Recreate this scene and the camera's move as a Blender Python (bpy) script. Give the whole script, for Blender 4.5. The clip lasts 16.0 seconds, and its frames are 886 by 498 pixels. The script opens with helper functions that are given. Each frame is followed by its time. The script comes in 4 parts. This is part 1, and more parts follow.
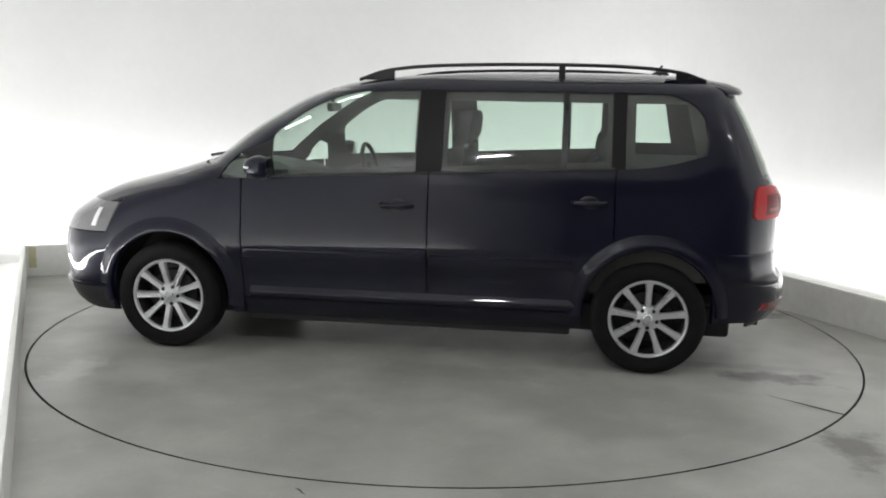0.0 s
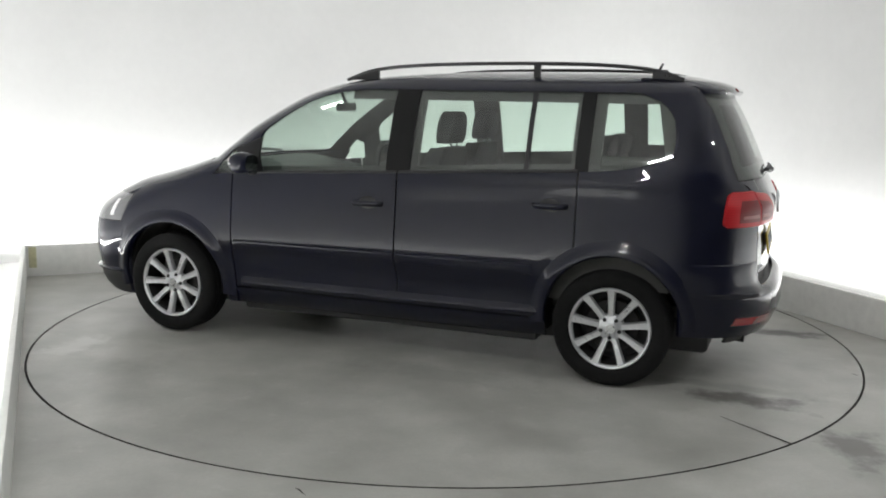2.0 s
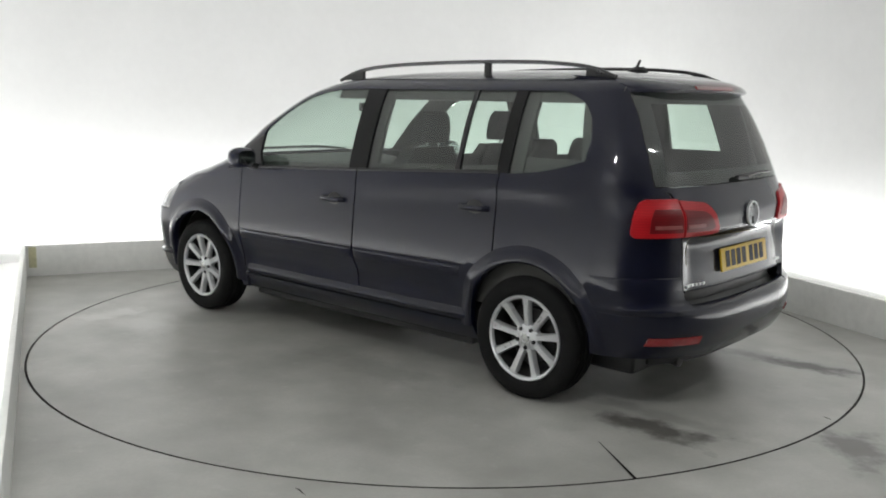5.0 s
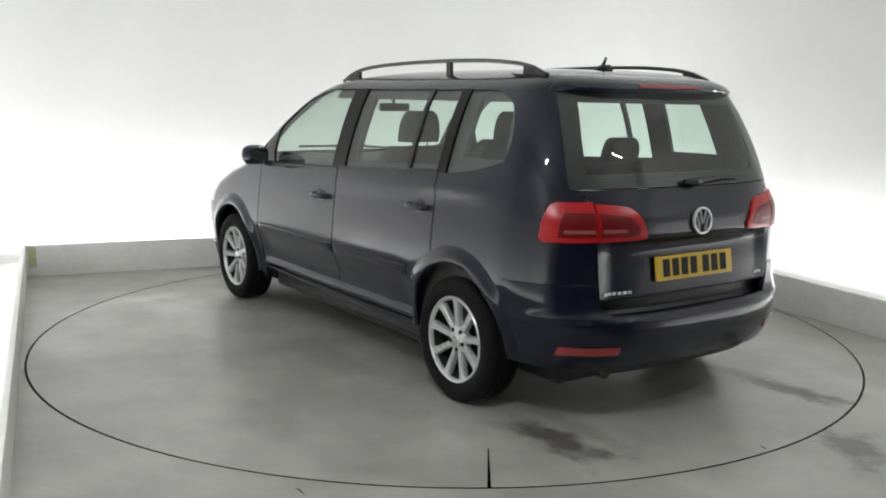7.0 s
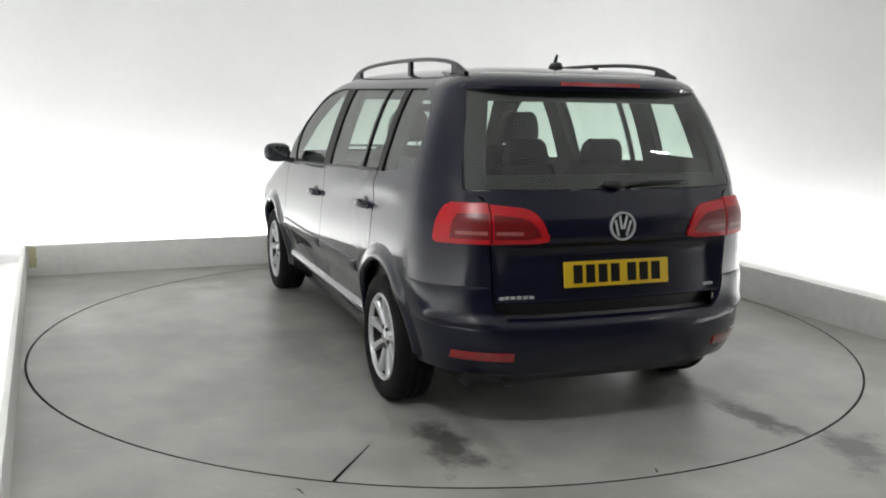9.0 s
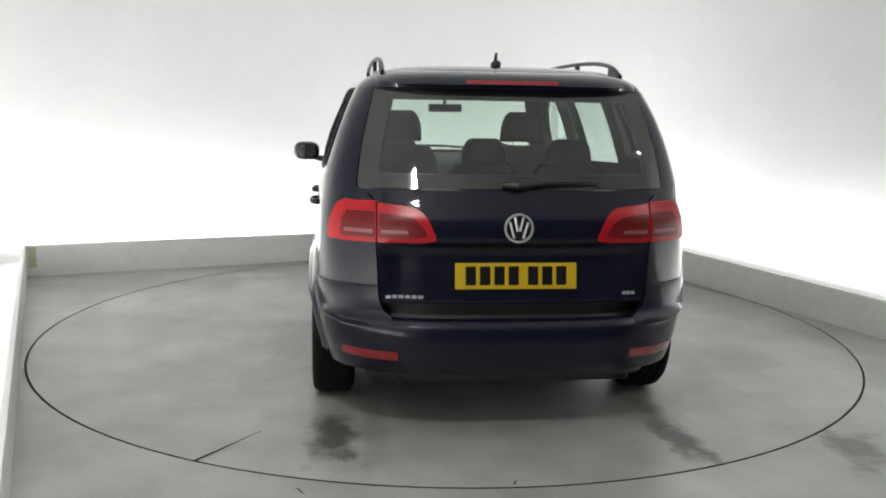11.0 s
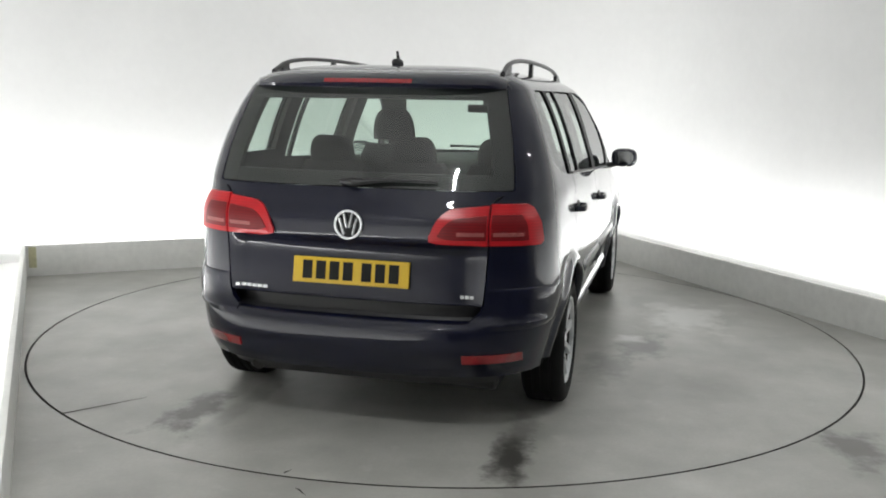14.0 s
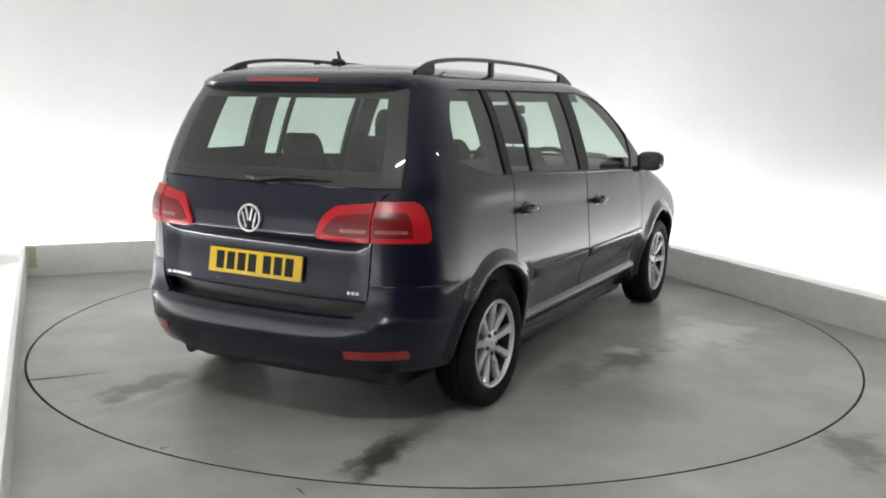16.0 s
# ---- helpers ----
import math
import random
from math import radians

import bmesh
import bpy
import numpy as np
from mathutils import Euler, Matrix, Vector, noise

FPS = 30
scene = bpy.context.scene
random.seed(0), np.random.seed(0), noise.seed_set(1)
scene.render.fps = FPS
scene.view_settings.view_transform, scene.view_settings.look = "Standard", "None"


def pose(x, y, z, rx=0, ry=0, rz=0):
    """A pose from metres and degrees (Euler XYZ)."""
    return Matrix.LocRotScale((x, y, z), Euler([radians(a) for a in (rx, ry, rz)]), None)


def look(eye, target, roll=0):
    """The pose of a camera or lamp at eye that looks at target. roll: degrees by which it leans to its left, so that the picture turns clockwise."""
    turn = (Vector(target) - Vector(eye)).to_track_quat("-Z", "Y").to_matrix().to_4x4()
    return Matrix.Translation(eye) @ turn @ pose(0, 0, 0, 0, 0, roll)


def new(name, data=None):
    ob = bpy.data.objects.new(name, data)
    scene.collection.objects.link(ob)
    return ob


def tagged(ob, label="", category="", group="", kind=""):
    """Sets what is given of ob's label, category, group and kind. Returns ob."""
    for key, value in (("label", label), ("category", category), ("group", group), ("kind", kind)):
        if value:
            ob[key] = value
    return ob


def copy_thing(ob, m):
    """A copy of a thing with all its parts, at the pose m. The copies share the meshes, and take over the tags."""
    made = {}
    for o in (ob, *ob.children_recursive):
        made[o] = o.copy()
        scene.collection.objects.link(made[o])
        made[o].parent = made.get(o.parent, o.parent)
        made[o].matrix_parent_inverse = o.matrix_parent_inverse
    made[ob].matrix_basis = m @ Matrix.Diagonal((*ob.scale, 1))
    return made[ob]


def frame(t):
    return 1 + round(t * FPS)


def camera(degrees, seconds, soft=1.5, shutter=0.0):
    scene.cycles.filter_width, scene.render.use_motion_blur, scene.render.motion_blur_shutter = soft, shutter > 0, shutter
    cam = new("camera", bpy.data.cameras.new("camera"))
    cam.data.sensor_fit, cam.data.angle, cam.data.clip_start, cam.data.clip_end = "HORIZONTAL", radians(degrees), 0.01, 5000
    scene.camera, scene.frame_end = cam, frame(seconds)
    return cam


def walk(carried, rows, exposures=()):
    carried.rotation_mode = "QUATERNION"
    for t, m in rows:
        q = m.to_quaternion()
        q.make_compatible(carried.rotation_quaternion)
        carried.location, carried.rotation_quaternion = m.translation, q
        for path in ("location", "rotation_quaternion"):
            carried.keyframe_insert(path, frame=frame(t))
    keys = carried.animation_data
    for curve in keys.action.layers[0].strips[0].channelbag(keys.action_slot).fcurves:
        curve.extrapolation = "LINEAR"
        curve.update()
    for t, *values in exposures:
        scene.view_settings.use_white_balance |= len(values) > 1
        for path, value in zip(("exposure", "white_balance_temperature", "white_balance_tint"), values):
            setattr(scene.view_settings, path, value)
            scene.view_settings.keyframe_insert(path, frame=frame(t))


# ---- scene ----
# ---- camera and path ----
cam = camera(51.726, 16.0, soft=1.9)
EYE = (0.0, -5.669, 1.442)
PITCH, YAW, ROLL = -9.397, -0.211, 1.030
AIM = (math.sin(radians(YAW)) * math.cos(radians(PITCH)),
       EYE[1] + math.cos(radians(YAW)) * math.cos(radians(PITCH)),
       EYE[2] + math.sin(radians(PITCH)))
CAM_POSE = look(EYE, AIM, ROLL)
walk(cam, [(0.0, CAM_POSE), (16.0, CAM_POSE)], exposures=[(0.0, 0.0), (16.0, 0.0)])


def turn_at(t):
    """The turntable's angle in degrees at t seconds."""
    return (((6.85e-5 * t - 9.403e-4) * t - 0.028864) * t - 6.4620) * t - 0.0796


# ---- light ----
# The room's axes: N to the long side on the right, B to the end wall, both level.
ROOM_TURN = 23.8
N = Vector((math.cos(radians(ROOM_TURN)), math.sin(radians(ROOM_TURN)), 0))
B = Vector((-N.y, N.x, 0))
TABLE_R = 2.437
SIDE, BACK = 2.462, 2.55          # kerb faces, from the turntable's centre
TROUGH = 0.75                     # from kerb face to the white wall
CEILING_Z = 3.30
FRONT = 6.6                       # the wall behind the camera

world = bpy.data.worlds.new("world")
scene.world = world
world.use_nodes = True
world.node_tree.nodes["Background"].inputs[0].default_value = (0.9, 0.95, 1.0, 1)
world.node_tree.nodes["Background"].inputs[1].default_value = 0.02


def at(n, b, z=0.0):
    """A place from the room's own axes."""
    return N * n + B * b + Vector((0, 0, z))


def lamp(name, n, b, z, sx, sy, power, rx, rz, color=(0.975, 0.985, 0.985)):
    d = bpy.data.lights.new(name, "AREA")
    d.shape, d.size, d.size_y, d.energy, d.color = "RECTANGLE", sx, sy, power, color
    ob = new(name, d)
    ob.matrix_world = Matrix.Translation(at(n, b, z)) @ pose(0, 0, 0, 0, 0, ROOM_TURN) @ pose(0, 0, 0, 0, 0, rz) @ pose(0, 0, 0, rx)
    return ob


# wall washers in the trough behind the kerb
WASH = 72
lamp("wash_lamp_end", 0, BACK + 0.55, 0.05, 5.0, 0.10, WASH, 168, 180)
lamp("wash_lamp_right", SIDE + 0.55, -1.0, 0.05, 6.8, 0.10, WASH * 1.20, 168, 90)
lamp("wash_lamp_left", -SIDE - 0.55, -1.0, 0.05, 7.0, 0.10, WASH * 1.24, 168, -90)
# tubes on the ceiling
TUBES = [(-2.2, -3.6, 40), (2.3, -3.7, 18)]
for n_, b_, watts in TUBES:
    lamp("tube_lamp", n_, b_, CEILING_Z - 0.13, 0.03, 0.42, watts, 0, 90)


# ---- materials ----
def material(name, color, rough=0.5, metal=0.0, **more):
    m = bpy.data.materials.new(name)
    m.use_nodes = True
    b = m.node_tree.nodes["Principled BSDF"]
    b.inputs["Base Color"].default_value = (*color, 1)
    b.inputs["Roughness"].default_value = rough
    b.inputs["Metallic"].default_value = metal
    for key, value in more.items():
        b.inputs[key.replace("_", " ")].default_value = value
    return m


def nodes_of(m):
    t = m.node_tree
    return t, t.nodes, t.links, t.nodes["Principled BSDF"]


def noise_node(t, scale, detail=4.0, rough=0.55, space="Object", stretch=None):
    co = t.nodes.new("ShaderNodeTexCoord")
    n = t.nodes.new("ShaderNodeTexNoise")
    n.inputs["Scale"].default_value, n.inputs["Detail"].default_value, n.inputs["Roughness"].default_value = scale, detail, rough
    src = co.outputs[space]
    if stretch:
        mp = t.nodes.new("ShaderNodeMapping")
        mp.inputs["Scale"].default_value = stretch
        t.links.new(src, mp.inputs["Vector"])
        src = mp.outputs["Vector"]
    t.links.new(src, n.inputs["Vector"])
    return n.outputs["Fac"]


def ramp(t, fac, stops):
    r = t.nodes.new("ShaderNodeValToRGB")
    e = r.color_ramp.elements
    while len(e) < len(stops):
        e.new(0.5)
    for el, (pos, c) in zip(e, stops):
        el.position = pos
        el.color = (*c, 1) if isinstance(c, tuple) else (c, c, c, 1)
    t.links.new(fac, r.inputs["Fac"])
    return r.outputs["Color"]


def mix(t, fac, a, b, mode="MIX"):
    n = t.nodes.new("ShaderNodeMix")
    n.data_type, n.blend_type = "RGBA", mode
    for sock, v in ((n.inputs[0], fac), (n.inputs[6], a), (n.inputs[7], b)):
        if isinstance(v, bpy.types.NodeSocket):
            t.links.new(v, sock)
        elif isinstance(v, tuple):
            sock.default_value = (*v, 1)
        else:
            sock.default_value = v
    return n.outputs[2]


def math_node(t, op, a, b=0.0, clamp=False):
    n = t.nodes.new("ShaderNodeMath")
    n.operation, n.use_clamp = op, clamp
    for sock, v in ((n.inputs[0], a), (n.inputs[1], b)):
        if isinstance(v, bpy.types.NodeSocket):
            t.links.new(v, sock)
        else:
            sock.default_value = v
    return n.outputs[0]


def bump(t, b, height, strength, distance):
    n = t.nodes.new("ShaderNodeBump")
    n.inputs["Strength"].default_value, n.inputs["Distance"].default_value = strength, distance
    t.links.new(height, n.inputs["Height"])
    t.links.new(n.outputs["Normal"], b.inputs["Normal"])


def worn(name, color, rough, metal=0.0, scale=40.0, vary=0.15, relief=0.0, **more):
    """A plain material with variation at two scales in colour, gloss and relief."""
    m = material(name, color, rough, metal, **more)
    t, ns, ln, b = nodes_of(m)
    coarse, fine = noise_node(t, scale * 0.12), noise_node(t, scale, 6)
    f = math_node(t, "ADD", math_node(t, "MULTIPLY", coarse, 0.6), math_node(t, "MULTIPLY", fine, 0.4))
    lo = tuple(max(0, c * (1 - vary)) for c in color)
    hi = tuple(min(1, c * (1 + vary)) for c in color)
    ln.new(ramp(t, f, [(0.3, lo), (0.7, hi)]), b.inputs["Base Color"])
    ln.new(ramp(t, f, [(0.3, max(0, rough * 0.85)), (0.7, min(1, rough * 1.15))]), b.inputs["Roughness"])
    if relief:
        bump(t, b, fine, 0.4, relief)
    return m


def floor_material(name, marks, place):
    """Grey floor paint: cloudy, scuffed, satin, with pale patches. marks: tinted areas, from dirt to painted wet sheen,
    in the disc's own space.
    """
    m = material(name, (0.3, 0.3, 0.28), 0.4)
    t, ns, ln, b = nodes_of(m)
    big, mid, fine = noise_node(t, 1.1, 5, 0.6), noise_node(t, 2.6, 3, 0.5), noise_node(t, 60, 3, 0.5)
    smear = noise_node(t, 2.2, 4, 0.5, stretch=(0.4, 1.7, 1))
    col = ramp(t, big, [(0.30, (0.30, 0.30, 0.276)), (0.50, (0.38, 0.38, 0.352)), (0.70, (0.46, 0.46, 0.43))])
    col = mix(t, ramp(t, smear, [(0.50, 0.0), (0.72, 0.30)]), col, (0.42, 0.42, 0.398))
    col = mix(t, ramp(t, fine, [(0.35, 0.10), (0.65, 0.0)]), col, (0.17, 0.17, 0.16))
    col = mix(t, ramp(t, mid, [(0.28, 0.42), (0.62, 0.0)]), col, (0.17, 0.168, 0.15))
    specks = noise_node(t, 9, 2, 0.5)
    col = mix(t, ramp(t, specks, [(0.64, 0.0), (0.80, 0.30)]), col, (0.5, 0.5, 0.48))
    gloss = ramp(t, smear, [(0.30, 0.30), (0.70, 0.44)])
    if marks:
        sep = t.nodes.new("ShaderNodeSeparateXYZ")
        co = t.nodes.new("ShaderNodeTexCoord")
        rot = t.nodes.new("ShaderNodeMapping")
        rot.vector_type = "TEXTURE"
        rot.inputs["Location"].default_value = (place[0], place[1], 0)
        rot.inputs["Rotation"].default_value = (0, 0, radians(place[2]))
        ln.new(co.outputs["Object"], rot.inputs["Vector"])
        ln.new(rot.outputs["Vector"], sep.inputs[0])
        ragged = noise_node(t, 6, 5, 0.65)
        for x0, x1, y0, y1, amount, tone in marks:
            cx, cy, hx, hy = (x0 + x1) / 2, (y0 + y1) / 2, abs(x1 - x0) / 2, abs(y1 - y0) / 2
            dx = math_node(t, "DIVIDE", math_node(t, "ABSOLUTE", math_node(t, "SUBTRACT", sep.outputs[0], cx)), hx)
            dy = math_node(t, "DIVIDE", math_node(t, "ABSOLUTE", math_node(t, "SUBTRACT", sep.outputs[1], cy)), hy)
            d = math_node(t, "MAXIMUM", dx, dy)
            d = math_node(t, "ADD", d, math_node(t, "MULTIPLY", math_node(t, "SUBTRACT", ragged, 0.5), 2.4))
            k = ramp(t, d, [(0.35, amount), (1.0, 0.0)])
            col = mix(t, k, col, tone)
    ln.new(col, b.inputs["Base Color"])
    ln.new(gloss, b.inputs["Roughness"])
    bump(t, b, fine, 0.05, 0.001)
    return m


def glass(name, tint):
    """A clear pane: what lies behind shows tinted, and it mirrors by its Fresnel gloss."""
    m = bpy.data.materials.new(name)
    m.use_nodes = True
    t = m.node_tree
    t.nodes.clear()
    out, mx = t.nodes.new("ShaderNodeOutputMaterial"), t.nodes.new("ShaderNodeMixShader")
    tr, gl, lw = t.nodes.new("ShaderNodeBsdfTransparent"), t.nodes.new("ShaderNodeBsdfGlossy"), t.nodes.new("ShaderNodeLayerWeight")
    tr.inputs[0].default_value = (*tint, 1)
    gl.inputs["Roughness"].default_value = 0.02
    lw.inputs["Blend"].default_value = 0.5
    gloss = math_node(t, "ADD", math_node(t, "MULTIPLY", math_node(t, "POWER", lw.outputs["Facing"], 5.0), 0.88), 0.11)
    t.links.new(gloss, mx.inputs[0])
    t.links.new(tr.outputs[0], mx.inputs[1])
    t.links.new(gl.outputs[0], mx.inputs[2])
    t.links.new(mx.outputs[0], out.inputs[0])
    return m


def paint_material():
    m = material("navy_paint", (0.003, 0.0035, 0.010), 0.40, 0.0, Coat_Weight=1.0, Coat_Roughness=0.02, Coat_IOR=1.43, Specular_IOR_Level=0.1)
    t, ns, ln, b = nodes_of(m)
    flake, dust = noise_node(t, 900, 2), noise_node(t, 3.0, 6)
    ln.new(ramp(t, flake, [(0.35, (0.0015, 0.0021, 0.0088)), (0.65, (0.0030, 0.0040, 0.0165))]), b.inputs["Base Color"])
    ln.new(ramp(t, dust, [(0.35, 0.01), (0.7, 0.045)]), b.inputs["Coat Roughness"])
    return m


# where the car stands on the disc
CAR_X, CAR_Y, CAR_HEAD = -0.131, 0.083, 171.95
TRACKS_AND_SHEEN = [(-1.72, -2.30, 0.66, 0.88, 0.85, (0.055, 0.050, 0.045)),
          (-1.40, -2.42, -0.64, -0.80, 0.55, (0.10, 0.097, 0.088)),
          (-1.85, -2.47, -0.64, -0.82, 0.95, (0.045, 0.043, 0.038)),
          (-1.40, -2.40, 0.52, 0.66, 0.35, (0.12, 0.117, 0.105)),
          # darker areas along both flanks of the car
          (0.1, -1.0, 0.85, 1.15, 0.35, (0.15, 0.148, 0.132)),
          (0.15, -0.55, -1.02, -1.32, 0.65, (0.10, 0.098, 0.09)),
          (-0.35, -1.0, -0.85, -1.15, 0.55, (0.12, 0.117, 0.107)),
          # pale areas from here on: wet sheen painted into the colour
          (1.05, 0.2, -1.15, -1.70, 0.60, (0.60, 0.60, 0.57)),
          (0.05, -0.15, -0.98, -1.20, 0.75, (0.66, 0.66, 0.64)),
          (1.75, 1.5, 1.15, 1.6, 0.5, (0.58, 0.58, 0.55)),
          (1.6, 0.9, 1.1, 1.6, 0.3, (0.52, 0.52, 0.49))]
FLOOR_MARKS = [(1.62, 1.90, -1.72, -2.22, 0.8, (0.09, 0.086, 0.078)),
               # slightly darker area by the right kerb
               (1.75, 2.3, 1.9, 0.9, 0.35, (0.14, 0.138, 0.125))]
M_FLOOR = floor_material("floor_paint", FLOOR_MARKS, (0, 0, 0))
M_DISC = floor_material("disc_paint", TRACKS_AND_SHEEN, (CAR_X, CAR_Y, CAR_HEAD))
M_WALL = worn("white_wall_paint", (0.80, 0.80, 0.79), 0.75, scale=14, vary=0.03, relief=0.0006)
M_KERB = worn("kerb_paint", (0.86, 0.86, 0.83), 0.5, scale=20, vary=0.10, relief=0.001)
M_CEIL = worn("ceiling_paint", (0.62, 0.62, 0.615), 0.8, scale=10, vary=0.05)
M_DARKWALL = worn("unseen_wall_grey", (0.10, 0.105, 0.11), 0.6, scale=10, vary=0.2)
M_LIP = worn("floor_lip", (0.17, 0.168, 0.155), 0.8, scale=50, vary=0.5)
M_PIT = worn("gap_dirt", (0.015, 0.014, 0.012), 0.9, scale=60, vary=0.4)
M_PAINT = paint_material()
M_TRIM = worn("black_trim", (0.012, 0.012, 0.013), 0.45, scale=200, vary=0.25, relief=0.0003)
M_GLOSS = worn("gloss_black", (0.004, 0.004, 0.005), 0.30, scale=100, vary=0.3)
M_LINING = worn("grey_lining", (0.055, 0.055, 0.052), 0.9, scale=150, vary=0.2, relief=0.0006)
M_SEAT = worn("seat_cloth", (0.030, 0.030, 0.031), 0.95, scale=120, vary=0.15)
M_GLASS = glass("side_glass", (0.77, 0.87, 0.81))
M_TYRE = worn("tyre_rubber", (0.005, 0.005, 0.005), 0.85, scale=120, vary=0.35, relief=0.0006, Specular_IOR_Level=0.25)
M_ALLOY = worn("silver_alloy", (0.58, 0.59, 0.60), 0.30, 0.55, scale=80, vary=0.08)
M_BRAKE = worn("brake_steel", (0.02, 0.019, 0.018), 0.6, 0.3, scale=60, vary=0.35)
M_CHROME = material("chrome", (0.86, 0.87, 0.88), 0.10, 1.0)
def lens(name, dark, light, rough=0.28):
    """A moulded lamp lens with fine level ribs under a clear skin."""
    m = material(name, light, rough, 0.0, Specular_IOR_Level=0.4)
    t, ns, ln, b = nodes_of(m)
    co, w = t.nodes.new("ShaderNodeTexCoord"), t.nodes.new("ShaderNodeTexWave")
    w.bands_direction = "Z"
    w.inputs["Scale"].default_value, w.inputs["Distortion"].default_value = 26.0, 0.6
    ln.new(co.outputs["Object"], w.inputs["Vector"])
    f = math_node(t, "ADD", math_node(t, "MULTIPLY", w.outputs["Fac"], 0.3), math_node(t, "MULTIPLY", noise_node(t, 18, 3), 0.5))
    ln.new(ramp(t, f, [(0.2, dark), (0.8, light)]), b.inputs["Base Color"])
    bump(t, b, w.outputs["Fac"], 0.05, 0.0006)
    return m


M_RED = lens("red_lens", (0.34, 0.006, 0.010), (0.50, 0.010, 0.016))
M_DEEPRED = lens("deep_red_lens", (0.11, 0.003, 0.005), (0.19, 0.005, 0.008))
M_DARKRED = worn("smoked_red_lens", (0.24, 0.004, 0.008), 0.14, scale=300, vary=0.25, Coat_Weight=1.0)
M_CLEARLENS = worn("clear_lens", (0.16, 0.16, 0.165), 0.12, 0.3, scale=60, vary=0.2, Coat_Weight=1.0)
M_PLATE = worn("yellow_plate", (0.56, 0.37, 0.012), 0.35, scale=60, vary=0.05)
M_INK = material("black_ink", (0.006, 0.006, 0.006), 0.45, Specular_IOR_Level=0.2)
M_PINKLENS = worn("pale_red_lens", (0.27, 0.085, 0.08), 0.3, scale=60, vary=0.3)
M_MIRROR = material("mirror_glass", (0.85, 0.87, 0.88), 0.02, 1.0)
M_LENSWHITE = worn("lens_white", (0.75, 0.75, 0.76), 0.15, scale=60, vary=0.1, Coat_Weight=1.0)
M_YELLOWSTAIN = worn("old_yellow_mark", (0.58, 0.56, 0.36), 0.7, scale=40, vary=0.3)


# ---- mesh helpers ----
def finish(bm, name, mats, angle=35):
    me = bpy.data.meshes.new(name)
    bmesh.ops.recalc_face_normals(bm, faces=bm.faces)
    bm.to_mesh(me)
    bm.free()
    for m in (mats if isinstance(mats, (list, tuple)) else [mats]):
        me.materials.append(m)
    me.polygons.foreach_set("use_smooth", [True] * len(me.polygons))
    me.set_sharp_from_angle(angle=radians(angle))
    return me


def part(name, bm, mats, parent=None, label="", angle=35):
    ob = new(name, finish(bm, name, mats, angle))
    ob.parent = parent
    return tagged(ob, label)


def box(bm, lo, hi, m=None, bevel=0.0, mat=0):
    c = [(a + b) / 2 for a, b in zip(lo, hi)]
    s = [abs(b - a) for a, b in zip(lo, hi)]
    mx = Matrix.Translation(c) @ Matrix.Diagonal((*s, 1))
    r = bmesh.ops.create_cube(bm, size=1, matrix=(m or Matrix()) @ mx)
    fs = {f for v in r["verts"] for f in v.link_faces}
    if bevel:
        es = {e for v in r["verts"] for e in v.link_edges}
        got = bmesh.ops.bevel(bm, geom=list(es), offset=bevel, segments=3, affect="EDGES", profile=0.6)
        fs = {f for f in fs if f.is_valid} | set(got["faces"])
    for f in fs:
        f.material_index = mat
    return bm


def shell(bm, grid, inward, close=False, back=1):
    """A panel from a grid of points, with thickness: inward is a function of the point that gives the back's offset."""
    rows, cols = len(grid), len(grid[0])
    va = [[bm.verts.new(q) for q in r] for r in grid]
    vb = [[bm.verts.new(Vector(q) + Vector(inward(q))) for q in r] for r in grid]
    for i in range(rows - 1):
        for j in range(cols - 1):
            bm.faces.new((va[i][j], va[i][j + 1], va[i + 1][j + 1], va[i + 1][j]))
            bm.faces.new((vb[i][j], vb[i + 1][j], vb[i + 1][j + 1], vb[i][j + 1])).material_index = back
    edge = [(0, j) for j in range(cols)] + [(i, cols - 1) for i in range(1, rows)]
    edge += [(rows - 1, j) for j in range(cols - 2, -1, -1)] + [(i, 0) for i in range(rows - 2, 0, -1)]
    for (a, b), (c, d) in zip(edge, edge[1:] + edge[:1]):
        bm.faces.new((va[a][b], vb[a][b], vb[c][d], va[c][d]))
    return bm


def lathe(bm, profile, steps=48, axis="y", mat=0, m=None):
    """Turns (radius, along) points about the y axis."""
    m = m or Matrix()
    rings = []
    for k in range(steps):
        a = 2 * math.pi * k / steps
        rings.append([bm.verts.new(m @ Vector((r * math.cos(a), h, r * math.sin(a)))) for r, h in profile])
    for k in range(steps):
        p_, q_ = rings[k], rings[(k + 1) % steps]
        for i in range(len(profile) - 1):
            bm.faces.new((p_[i], p_[i + 1], q_[i + 1], q_[i])).material_index = mat
    return bm


